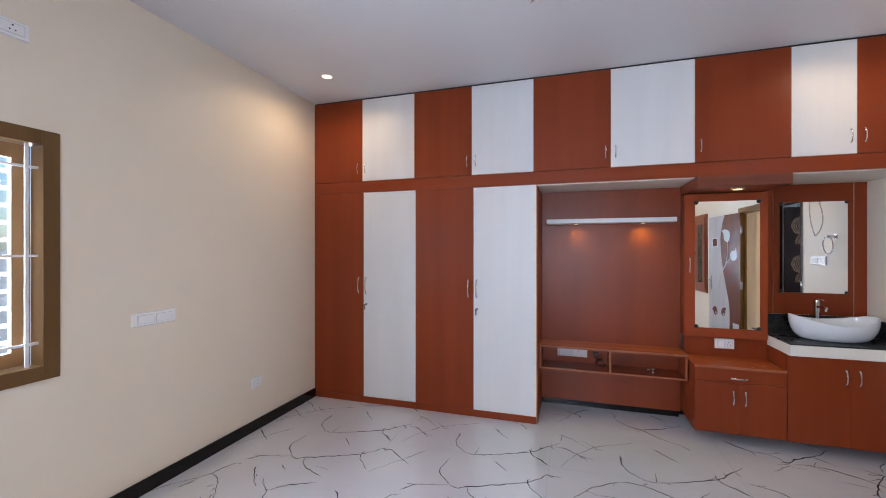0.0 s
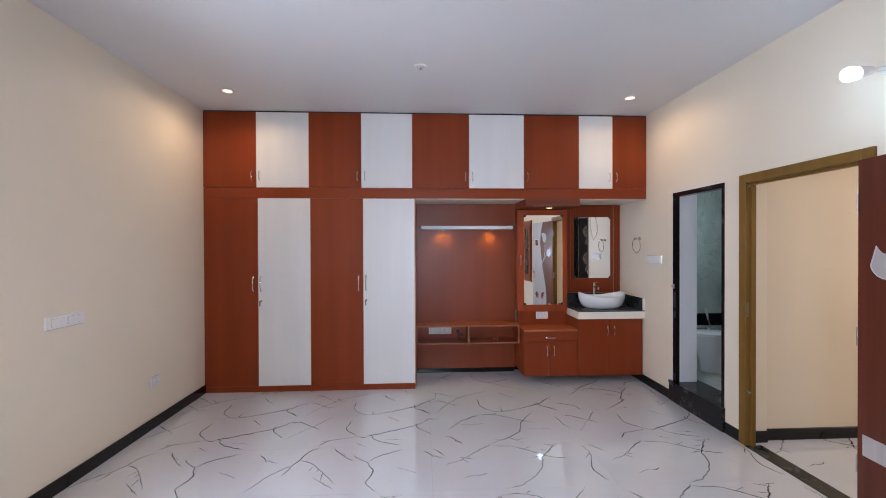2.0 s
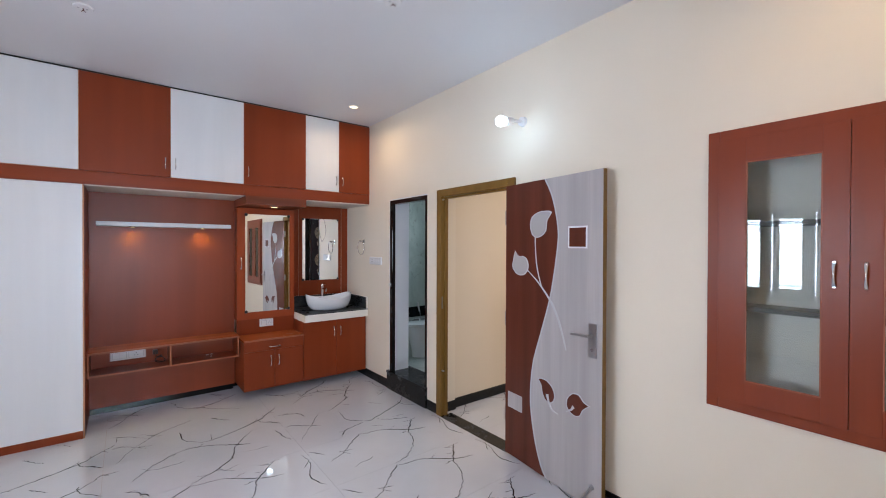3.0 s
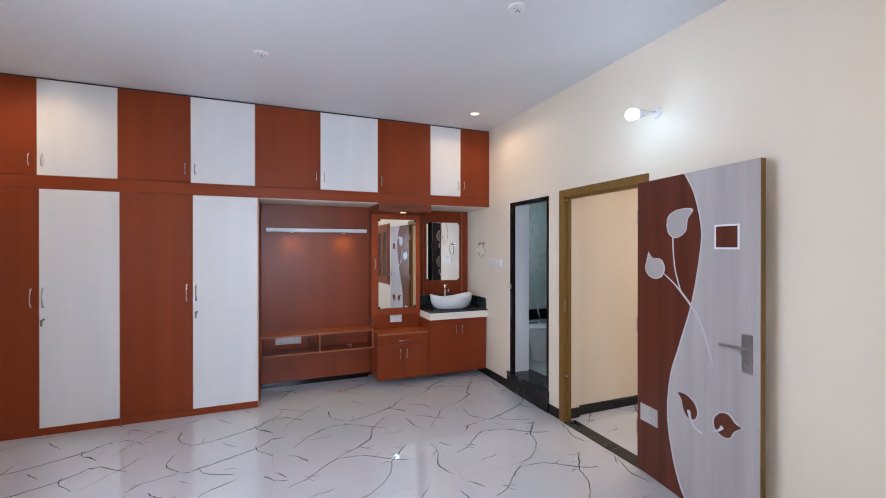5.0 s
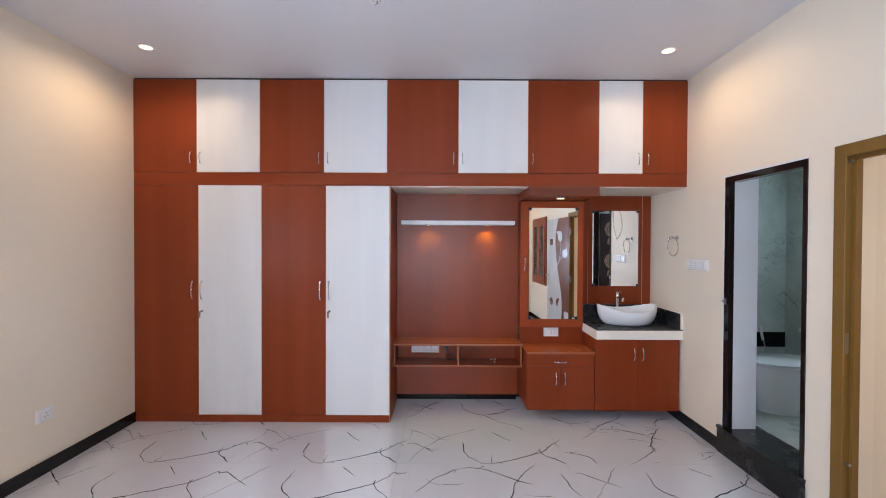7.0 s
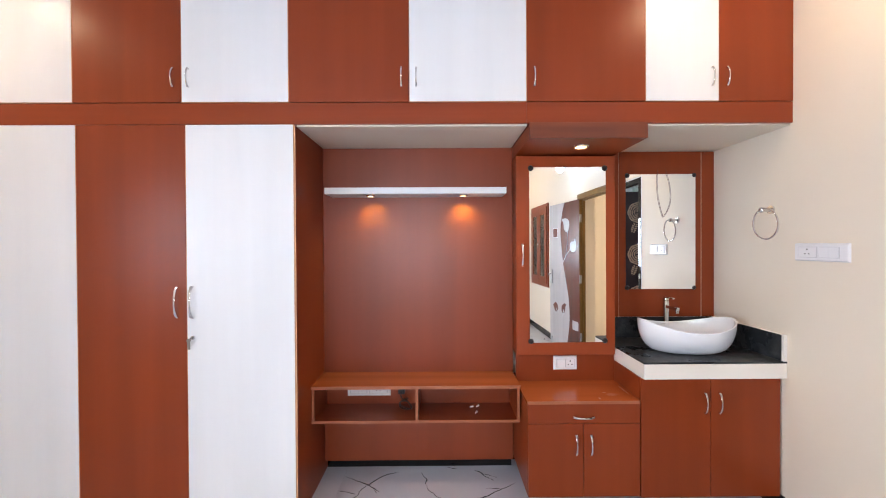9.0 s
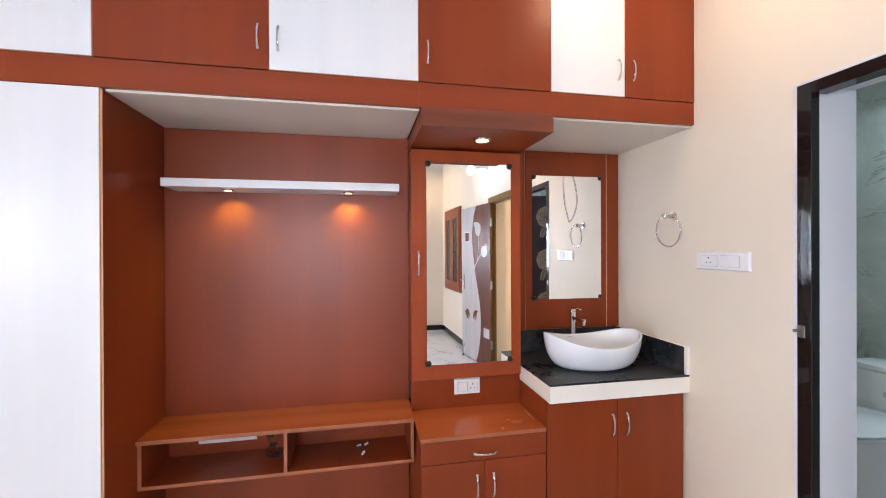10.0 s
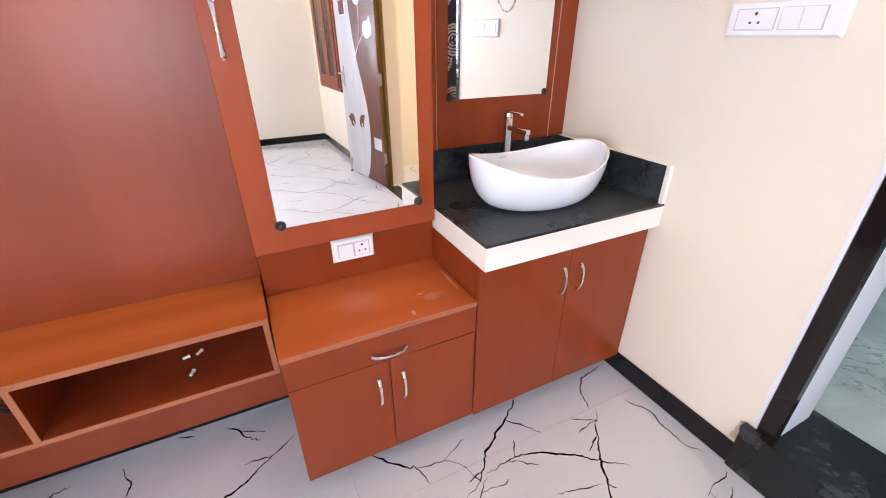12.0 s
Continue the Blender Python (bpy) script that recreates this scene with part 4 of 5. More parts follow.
pan = thing("wall_panel", (1.99, 4.20, 0.96), "red-brown laminate panel behind the small mirror", "panel")
part("board", bevel(boxes((1.735, 2.279, 4.199, 4.215, 0.9525, 2.046)), 0.001, 1), RED, pan)
part("board", bevel(boxes((2.2865, XR - 0.001, 4.199, 4.215, 0.9525, 2.046)), 0.001, 1), RED, pan)
part("board", bevel(boxes((1.607, 1.731, 4.199, 4.215, 0.9525, 2.046)), 0.001, 1), RED, pan)
part("groove", boxes((2.2795, 2.286, 4.203, 4.214, 0.9525, 2.046), (1.7315, 1.7345, 4.203, 4.214, 0.9525, 2.046)), paint("pale_groove", (0.55, 0.32, 0.20), 0.5), pan, "pale groove between the boards")
part("backing", boxes((1.607, XR - 0.001, 4.2155, YN - 0.0005, 0.9525, 2.046)), MDF, pan)
mir = thing("wall_mirror", (2.007, 4.195, 1.135), "small rectangular mirror held by four black clips", "mirror")
turn = Matrix.Translation((2.007, 4.196, 0)) @ Matrix.Rotation(radians(-1.1), 4, "Z") @ Matrix.Translation((-2.007, -4.196, 0))
gm = bevel(boxes((1.777, 2.238, 4.1925, 4.1975, 1.136, 1.897)), 0.0012, 1)
gm.transform(turn)
part("glass", gm, MIRROR, mir)
for cx, cz in ((1.786, 1.145), (2.229, 1.145), (1.786, 1.888), (2.229, 1.888)):
    k = cyl(bmesh.new(), (cx, 4.193, cz), (cx, 4.184, cz), 0.016, 0.012, n=24)
    ball(k, (cx, 4.184, cz), 0.009, 0.004, 0.009, 12)
    part("mirror_clip", k, BLACK, mir, "round black mirror clip", smooth=True)
# loose wire loop in front of the mirror
wire = thing("loose_wire", (2.03, 4.185, 1.65), "pair of thin purple wires hanging over the small mirror", "wire")
for s, col in ((0, WIRE), (1, WIRE)):
    pts = []
    for k in range(15):
        q = k / 14
        if s == 0:
            pts.append((1.986 - 0.007 * math.sin(q * 3.0) + 0.037 * q ** 2.2, 4.1868, 1.925 - 0.314 * q))
        else:
            pts.append((2.038 + 0.036 * math.sin(q * 2.7) - 0.030 * q ** 6, 4.1858, 1.925 - 0.314 * q))
    part("strand", tube(bmesh.new(), pts, 0.0012, 6), col, wire, smooth=True)


def basin():
    cx, cy, z0 = 1.987, 3.880, 0.8135
    a, b = 0.273, 0.190
    n, m = 64, 12
    bm = bmesh.new()

    def rim(th):
        c = math.cos(th)
        return 0.938 + 0.056 * abs(c) ** 2.0 + 0.004

    rows = []
    for i in range(m + 1):
        s = i / m
        f = 0.60 + 0.40 * math.sin(s * math.pi / 2) ** 0.85
        rows.append([(cx + a * f * math.cos(2 * math.pi * k / n), cy + b * (f * 0.94 + 0.06 * s) * math.sin(2 * math.pi * k / n),
                      z0 + (rim(2 * math.pi * k / n) - z0) * (1 - math.cos(s * math.pi / 2) ** 1.0)) for k in range(n)])
    inner = []
    for i in range(m + 1):
        s = 1 - i / m
        f = (0.18 + 0.82 * math.sin(s * math.pi / 2) ** 0.75) * 0.955
        inner.append([(cx + a * f * math.cos(2 * math.pi * k / n), cy + b * f * math.sin(2 * math.pi * k / n),
                       z0 + 0.020 + (rim(2 * math.pi * k / n) - 0.002 - z0 - 0.020) * (1 - math.cos(s * math.pi / 2))) for k in range(n)])
    lip = [[(cx + a * 0.985 * math.cos(2 * math.pi * k / n), cy + b * 0.985 * math.sin(2 * math.pi * k / n), rim(2 * math.pi * k / n) + 0.003) for k in range(n)]]
    vs = [[bm.verts.new(p) for p in r] for r in rows + lip + inner]
    for r, q in zip(vs, vs[1:]):
        for k in range(n):
            bm.faces.new((r[k], r[(k + 1) % n], q[(k + 1) % n], q[k]))
    bm.faces.new(vs[0])
    bm.faces.new(vs[-1])
    t = thing("wash_basin", (cx, cy, z0), "white oval countertop basin with upswept ends", "wash basin")
    part("bowl", bm, CERAMIC, t, smooth=True)
    part("drain", cyl(bmesh.new(), (cx, cy, z0 + 0.0202), (cx, cy, z0 + 0.0235), 0.022, n=24), CHROME, t, "chrome drain", smooth=True)
    mk = boxes((cx - 0.060, cx - 0.030, cy + b * 0.86, cy + b * 0.87, 0.931, 0.937))
    part("maker_mark", mk, PLASTIC_GREY, t, "small dark printed mark")


basin()

tap = thing("faucet", (1.984, 4.085, 0.813), "tall chrome pillar tap with a lever", "faucet")
part("body", cyl(cyl(bmesh.new(), (1.984, 4.085, 0.813), (1.984, 4.085, 0.820), 0.026, n=32), (1.984, 4.085, 0.820), (1.984, 4.085, 1.075), 0.0175, n=32), CHROME, tap, smooth=True)
sp = bevel(boxes((1.973, 1.995, 3.955, 4.085, 1.030, 1.048)), 0.004, 2)
cyl(sp, (1.984, 3.964, 1.030), (1.984, 3.964, 1.012), 0.0095, n=20)
part("spout", sp, CHROME, tap, smooth=True)
lv = cyl(bmesh.new(), (1.984, 4.085, 1.077), (1.984, 4.085, 1.092), 0.0175, 0.016, n=32)
lever = boxes((1.976, 1.992, 4.000, 4.095, 1.093, 1.100))
part("lever", lv, CHROME, tap, smooth=True)
part("lever_arm", bevel(lever, 0.003, 2), CHROME, tap, smooth=True)

# ---- towel ring ----
tr = thing("towel_ring", (XR, 3.73, 1.62), "chrome towel ring on the wall beside the basin", "towel ring")
mt = cyl(bmesh.new(), (XR, 3.728, 1.618), (XR - 0.008, 3.728, 1.618), 0.024, n=32)
cyl(mt, (XR - 0.008, 3.728, 1.618), (XR - 0.050, 3.728, 1.618), 0.011, n=24)
ball(mt, (XR - 0.054, 3.728, 1.618), 0.016, 0.017, 0.016, 18)
part("mount", mt, CHROME, tr, smooth=True)
pts = [(XR - 0.052 - 0.004 * math.sin(a), 3.706 + 0.085 * math.cos(a), 1.541 + 0.083 * math.sin(a)) for a in [k / 48 * 2 * math.pi for k in range(48)]]
part("ring", tube(bmesh.new(), pts, 0.0045, 10, closed=True), CHROME, tr, smooth=True)


# ---- ceiling fittings ----
def downlight(x, y):
    t = thing("downlight", (x, y, ZC), "round recessed ceiling downlight, lit warm; the rear two are added unseen", "ceiling light", "ceiling downlights")
    bm = bmesh.new()
    n = 40
    prof = [(0.058, ZC - 0.0005), (0.058, ZC - 0.004), (0.050, ZC - 0.007), (0.041, ZC - 0.006), (0.041, ZC - 0.001)]
    rings = [[bm.verts.new((x + r * math.cos(2 * math.pi * k / n), y + r * math.sin(2 * math.pi * k / n), z)) for k in range(n)] for r, z in prof]
    for a, b in zip(rings, rings[1:]):
        for k in range(n):
            bm.faces.new((a[k], a[(k + 1) % n], b[(k + 1) % n], b[k]))
    part("trim_ring", bm, PLASTIC, t, "white trim ring", smooth=True)
    part("lens", cyl(bmesh.new(), (x, y, ZC - 0.0008), (x, y, ZC - 0.004), 0.041, n=36), LAMP_WARM, t, "lit lens")


# the last two fittings are invented to go with the rear fill lamps
for x, y in ((-1.903, 3.043), (1.910, 3.066), (1.80, -0.75), (-1.90, -0.75)):
    downlight(x, y)


def ceiling_rose(x, y):
    t = thing("ceiling_rose", (x, y, ZC), "small round white ceiling junction cover with two short wire ends", "ceiling rose", "junction covers on the ceiling")
    bm = cyl(bmesh.new(), (x, y, ZC), (x, y, ZC - 0.009), 0.052, 0.048, n=36)
    part("cover", bm, PLASTIC, t, smooth=True)
    for o in (-0.020, 0.020):
        part("screw", cyl(bmesh.new(), (x + o, y, ZC - 0.009), (x + o, y, ZC - 0.012), 0.005, n=12), STEEL, t)
    w = tube(bmesh.new(), [(x, y, ZC - 0.009), (x + 0.004, y - 0.004, ZC - 0.022), (x + 0.014, y - 0.010, ZC - 0.032)], 0.0022, 6)
    tube(w, [(x + 0.004, y, ZC - 0.009), (x, y + 0.006, ZC - 0.020), (x - 0.010, y + 0.008, ZC - 0.028)], 0.0022, 6)
    part("wire_ends", w, WIRE, t)


ceiling_rose(-0.127, 2.455)
ceiling_rose(1.290, 1.264)

bulb = thing("wall_bulb", (XR, 1.20, 2.47), "lit cold-white bulb in a white batten holder above the door", "wall lamp")
hb = cyl(bmesh.new(), (XR, 1.215, 2.475), (XR - 0.024, 1.215, 2.475), 0.036, 0.032, n=28)
cyl(hb, (XR - 0.020, 1.215, 2.475), (XR - 0.110, 1.219, 2.464), 0.011, n=24)
part("holder", hb, PLASTIC, bulb, smooth=True)
part("collar", cyl(bmesh.new(), (XR - 0.108, 1.219, 2.464), (XR - 0.185, 1.224, 2.448), 0.020, 0.034, n=24), PLASTIC, bulb, smooth=True)
bl = part("globe", ball(bmesh.new(), (XR - 0.225, 1.226, 2.441), 0.039, 0.039, 0.039, 24), LAMP_COLD, bulb, "lit globe", smooth=True)
bl.visible_shadow = False

# ---- windows ----
def make_window(nm, panes, a0, a1, left, label):
    """A wooden window with its grille, from a0 to a1 along the left wall (y) or the rear wall (x)."""
    def bx(*dims):
        out = []
        for p, q, d0, d1, z0, z1 in dims:
            out.append((XL - d1, XL - d0, p, q, z0, z1) if left else (p, q, YS - d1, YS - d0, z0, z1))
        return boxes(*out)

    mid = (a0 + a1) / 2
    win = thing(nm, (XL, mid, WZ0) if left else (mid, YS, WZ0), label, "window", kind="structure")
    fo, d0, d1 = 0.072, -0.012, 0.085
    part("window_frame", bevel(bx((a0, a0 + fo, d0, d1, WZ0, WZ1), (a1 - fo, a1, d0, d1, WZ0, WZ1)), 0.002, 1), TEAK_DARK, win)
    part("window_frame", bevel(bx((a0 + fo, a1 - fo, d0, d1, WZ1 - fo, WZ1)), 0.002, 1), TEAK_DARK, win)
    part("window_sill", bevel(bx((a0 + fo, a1 - fo, d0, d1, WZ0, WZ0 + fo)), 0.002, 1), TEAK_DARK, win)
    pitch = (a1 - a0 - fo) / panes
    for k in range(1, panes):
        y = a0 + fo / 2 + k * pitch
        part("mullion", bevel(bx((y - 0.028, y + 0.028, 0.0, d1 - 0.002, WZ0 + fo, WZ1 - fo)), 0.002, 1), TEAK_DARK, win)
    for k in range(panes):
        y0 = a0 + fo + 0.001 if k == 0 else a0 + fo / 2 + k * pitch + 0.036
        y1 = a1 - fo - 0.001 if k == panes - 1 else a0 + fo / 2 + (k + 1) * pitch - 0.036
        e, s0, s1 = 0.072, d1 + 0.002, d1 + 0.032
        part("sash", bx((y0, y0 + e, s0, s1, WZ0 + fo, WZ1 - fo), (y1 - e, y1, s0, s1, WZ0 + fo, WZ1 - fo), (y0 + e, y1 - e, s0, s1, WZ0 + fo, WZ0 + fo + e),
                        (y0 + e, y1 - e, s0, s1, WZ1 - fo - e, WZ1 - fo)), SASH, win, "varnished brown sash")
        pn = part("pane", bx((y0 + e - 0.004, y1 - e + 0.004, s0 + 0.012, s0 + 0.016, WZ0 + fo + e - 0.004, WZ1 - fo - e + 0.004)), GLASS, win)
        pn.visible_shadow = False
    for z in (1.035, 1.470, 1.908):
        part("grille_bar", bx((a0 + fo, a1 - fo, 0.023, 0.035, z - 0.006, z + 0.006)), GRILLE, win, "white flat grille bar")
    y = a1 - fo - 0.045
    while y > a0 + fo + 0.03:
        part("grille_bar", bx((y - 0.007, y + 0.007, 0.0245, 0.0335, WZ0 + fo, WZ1 - fo)), GRILLE, win, "white upright grille bar")
        y -= pitch
    z = WZ0 + fo + 0.03
    while z < WZ1 - fo - 0.02:
        part("grille_rod", bx((a0 + fo, a1 - fo, d1 + 0.052, d1 + 0.068, z - 0.009, z + 0.009)), GRILLE, win, "thin outer grille rod")
        z += 0.085


make_window("window_1", 3, WY0, WY1, True, "brown wooden three-pane window with a pale security grille")
make_window("window_3", 3, RX0, RX1, False, "brown wooden three-pane window with a pale security grille")

# ---- passage door ----
door = thing("door_1", (2.345, 1.36, 0), "open two-tone door with grey wood grain, dark brown wave and leaf inlay", "door", kind="structure")
fx0, fx1 = XR - 0.020, XR + 0.055
part("door_frame", bevel(boxes((fx0, fx1, DY1 - 0.066, DY1, 0, DZ1), (fx0, fx1, DY0, DY0 + 0.066, 0, DZ1)), 0.003, 1), TEAK, door, "ochre-brown painted jambs")
part("door_frame", bevel(boxes((fx0, fx1, DY0 + 0.066, DY1 - 0.066, DZ1 - 0.066, DZ1)), 0.003, 1), TEAK, door, "ochre-brown painted head")
part("door_stop", boxes((fx0 + 0.038, fx1 - 0.002, DY1 - 0.082, DY1 - 0.0665, 0.005, DZ1 - 0.082), (fx0 + 0.045, fx1 - 0.002, DY0 + 0.0665, DY0 + 0.082, 0.005, DZ1 - 0.082),
                        (fx0 + 0.045, fx1 - 0.002, DY0 + 0.0665, DY1 - 0.0665, DZ1 - 0.0815, DZ1 - 0.0665)), TEAK, door)
part("strike_plate", boxes((fx0 + 0.010, fx0 + 0.026, DY1 - 0.0680, DY1 - 0.0665, 0.99, 1.10)), DARK_STEEL, door, "tarnished strike plate")
kn = cyl(bmesh.new(), (fx0 + 0.020, DY1 - 0.067, 0.42), (fx0 + 0.020, DY1 - 0.090, 0.42), 0.008, n=14)
cyl(kn, (fx0 + 0.020, DY1 - 0.062, 1.99), (fx0 + 0.020, DY1 - 0.084, 1.99), 0.008, n=14)
part("bolt_keeper", kn, STEEL, door)

HX, HY, LW, LT = 2.345, 1.36, 0.868, 0.034
dirx, diry = (2.235 - 2.345) / 0.867, (0.50 - 1.36) / 0.867


def on_leaf(u, v, w):
    """u along the leaf from its hinge, v up, w out of the face that looks into the room."""
    return Vector((HX + dirx * u + diry * w, HY + diry * u - dirx * w, v))


def leaf_box(u0, u1, v0, v1, w0, w1):
    bm = bmesh.new()
    vs = [bm.verts.new(on_leaf(u, v, w)) for u in (u0, u1) for v in (v0, v1) for w in (w0, w1)]
    for f in ((0, 1, 3, 2), (4, 6, 7, 5), (0, 4, 5, 1), (2, 3, 7, 6), (0, 2, 6, 4), (1, 5, 7, 3)):
        bm.faces.new([vs[i] for i in f])
    return bm


def smooth_line(points, n=10):
    """Catmull-Rom through the points."""
    out = []
    p = [Vector(q) for q in points]
    for i in range(len(p) - 1):
        a, b, c, d = p[max(i - 1, 0)], p[i], p[i + 1], p[min(i + 2, len(p) - 1)]
        for k in range(n):
            s = k / n
            out.append(0.5 * ((2 * b) + (c - a) * s + (2 * a - 5 * b + 4 * c - d) * s * s + (3 * b - a - 3 * c + d) * s ** 3))
    out.append(p[-1])
    return [tuple(q) for q in out]


Z0, Z1 = 0.010, 2.018
leaf = part("door_leaf", leaf_box(0.0, LW, Z0, Z1, -LT, -0.003), TEAK, door, "ochre wooden leaf edge")
wave = smooth_line([(0.405, 2.018), (0.475, 1.886), (0.522, 1.695), (0.518, 1.545), (0.460, 1.240), (0.367, 0.957), (0.298, 0.747), (0.274, 0.499), (0.309, 0.271), (0.368, 0.095), (0.425, 0.010)])
part("brown_face", shape2d([(0.001, Z1)] + wave + [(0.001, Z0)], 0.0025, lambda u, v, w: on_leaf(u, v, w - 0.003)), DOOR_BROWN, leaf, "dark red-brown laminate")
part("grey_face", shape2d([(LW - 0.001, Z0)] + wave[::-1] + [(LW - 0.001, Z1)], 0.0025, lambda u, v, w: on_leaf(u, v, w - 0.003)), DOOR_GREY, leaf, "pale grey wood-grain laminate")


def strip_on_leaf(points, width, w1=0.0022):
    """A flat inlay strip; width may taper along it."""
    n = len(points)
    left, right = [], []
    for i, (u, v) in enumerate(points):
        a, b = points[max(i - 1, 0)], points[min(i + 1, n - 1)]
        du, dv = b[0] - a[0], b[1] - a[1]
        l = math.hypot(du, dv) or 1
        h = (width(i / (n - 1)) if callable(width) else width) / 2
        left.append((u - dv / l * h, v + du / l * h))
        right.append((u + dv / l * h, v - du / l * h))
    return shape2d(left + right[::-1], w1, lambda u, v, w: on_leaf(u, v, w - 0.0006))


part("wave_inlay", strip_on_leaf(wave, 0.009, 0.0018), SILVER_PAINT, leaf, "silver line along the wave")
part("stem_inlay", strip_on_leaf(smooth_line([(0.201, 1.421), (0.300, 1.355), (0.367, 1.300), (0.460, 1.205), (0.528, 1.096), (0.569, 0.991), (0.597, 0.905)], 6), lambda s: 0.006 + 0.011 * s ** 2 * (1 - s) * 6), SILVER_PAINT, leaf, "silver stem inlay")
part("stem_inlay", strip_on_leaf(smooth_line([(0.314, 1.640), (0.318, 1.540), (0.330, 1.440), (0.352, 1.360), (0.375, 1.296)], 6), 0.009, 0.0024), SILVER_PAINT, leaf, "silver stem inlay")


def leaf_shape(points, material, rim, label, nm):
    out = smooth_line(points + [points[0]], 8)[:-1]
    cu = sum(p[0] for p in out) / len(out)
    cv = sum(p[1] for p in out) / len(out)
    part(nm, shape2d([(cu + (u - cu) * 1.12, cv + (v - cv) * 1.08) for u, v in out], 0.0022, lambda u, v, w: on_leaf(u, v, w - 0.0005)), rim, leaf, "silver rim of the inlay")
    part(nm, shape2d(out, 0.0030, lambda u, v, w: on_leaf(u, v, w - 0.0004)), material, leaf, label)


PALE, _, _ = base_mat("pale_grey_inlay", (0.60, 0.60, 0.60), 0.14, 0.35)
leaf_shape([(0.273, 1.700), (0.285, 1.760), (0.350, 1.795), (0.452, 1.790), (0.420, 1.735), (0.410, 1.675), (0.372, 1.640), (0.325, 1.632), (0.290, 1.655)], PALE, SILVER_PAINT, "pale grey leaf inlay", "leaf_inlay")
leaf_shape([(0.112, 1.528), (0.095, 1.470), (0.085, 1.420), (0.115, 1.378), (0.165, 1.362), (0.215, 1.378), (0.240, 1.425), (0.225, 1.470), (0.195, 1.490), (0.145, 1.492)], PALE, SILVER_PAINT, "pale grey leaf inlay", "leaf_inlay")
leaf_shape([(0.355, 0.660), (0.385, 0.625), (0.398, 0.575), (0.430, 0.535), (0.478, 0.540), (0.498, 0.585), (0.480, 0.632), (0.435, 0.662), (0.390, 0.668)], DOOR_BROWN, SILVER_PAINT, "brown leaf inlay", "leaf_inlay")
leaf_shape([(0.775, 0.612), (0.735, 0.622), (0.700, 0.652), (0.650, 0.645), (0.612, 0.600), (0.615, 0.550), (0.660, 0.522), (0.705, 0.532), (0.730, 0.575)], DOOR_BROWN, SILVER_PAINT, "brown leaf inlay", "leaf_inlay")
part("stem_inlay", strip_on_leaf(smooth_line([(0.437, 0.580), (0.452, 0.530), (0.478, 0.490), (0.530, 0.478)], 5), lambda s: 0.022 * (1 - s) + 0.003, 0.0034), SILVER_PAINT, leaf, "silver stem inlay")
part("stem_inlay", strip_on_leaf(smooth_line([(0.662, 0.572), (0.640, 0.545), (0.600, 0.520)], 5), lambda s: 0.018 * (1 - s) + 0.003, 0.0034), SILVER_PAINT, leaf, "silver stem inlay")
part("square_inlay", leaf_box(0.609, 0.758, 1.555, 1.692, -0.0006, 0.0016), PLASTIC, leaf, "silver square frame inlay")
part("square_inlay", leaf_box(0.620, 0.747, 1.565, 1.682, -0.0006, 0.0024), DOOR_BROWN, leaf, "brown square inlay")
part("square_inlay", leaf_box(0.033, 0.188, 0.364, 0.480, -0.0006, 0.0018), DOOR_GREY, leaf, "grey square inlay")
lockp = part("lock_plate", bevel(leaf_box(0.776, 0.830, 0.910, 1.110, -0.0006, 0.008), 0.003, 2), STEEL, leaf, "brushed steel lock plate", smooth=True)
hl = bmesh.new()
cyl(hl, on_leaf(0.802, 1.040, 0.006), on_leaf(0.802, 1.040, 0.052), 0.010, n=18)
cyl(hl, on_leaf(0.810, 1.040, 0.050), on_leaf(0.680, 1.036, 0.050), 0.0095, 0.0075, n=18)
part("door_handle", hl, STEEL, lockp, "steel lever handle", smooth=True)
part("key_cylinder", cyl(bmesh.new(), on_leaf(0.802, 0.955, 0.007), on_leaf(0.802, 0.955, 0.012), 0.010, n=18), CHROME, lockp, smooth=True)
lockb = part("lock_plate", bevel(leaf_box(0.776, 0.830, 0.910, 1.110, -LT - 0.008, -LT - 0.0002), 0.002, 1), STEEL, leaf, "brushed steel lock plate")
hl = cyl(bmesh.new(), on_leaf(0.802, 1.040, -LT - 0.006), on_leaf(0.802, 1.040, -LT - 0.040), 0.010, n=18)
cyl(hl, on_leaf(0.810, 1.040, -LT - 0.040), on_leaf(0.690, 1.036, -LT - 0.040), 0.0095, 0.0075, n=18)
part("door_handle", hl, STEEL, lockb, "steel lever handle", smooth=True)
for z in (0.30, 1.02, 1.78):
    hg = leaf_box(-0.004, 0.001, z - 0.05, z + 0.05, -0.030, -0.004)
    cyl(hg, on_leaf(-0.006, z - 0.052, -0.004), on_leaf(-0.006, z + 0.052, -0.004), 0.005, n=14)
    part("hinge", hg, STEEL, leaf, "steel butt hinge", smooth=True)
ds = bmesh.new()
cyl(ds, on_leaf(0.800, 0.140, 0.0), on_leaf(0.800, 0.140, 0.014), 0.016, n=18)
cyl(ds, on_leaf(0.800, 0.140, 0.012), on_leaf(0.745, 0.028, 0.040), 0.0075, n=14)
st = part("kick_stop", ds, STEEL, leaf, "folding steel door stop", smooth=True)
part("rubber_foot", cyl(bmesh.new(), on_leaf(0.748, 0.034, 0.039), on_leaf(0.738, 0.011, 0.044), 0.012, n=16), BLACK, st, "black rubber foot", smooth=True)

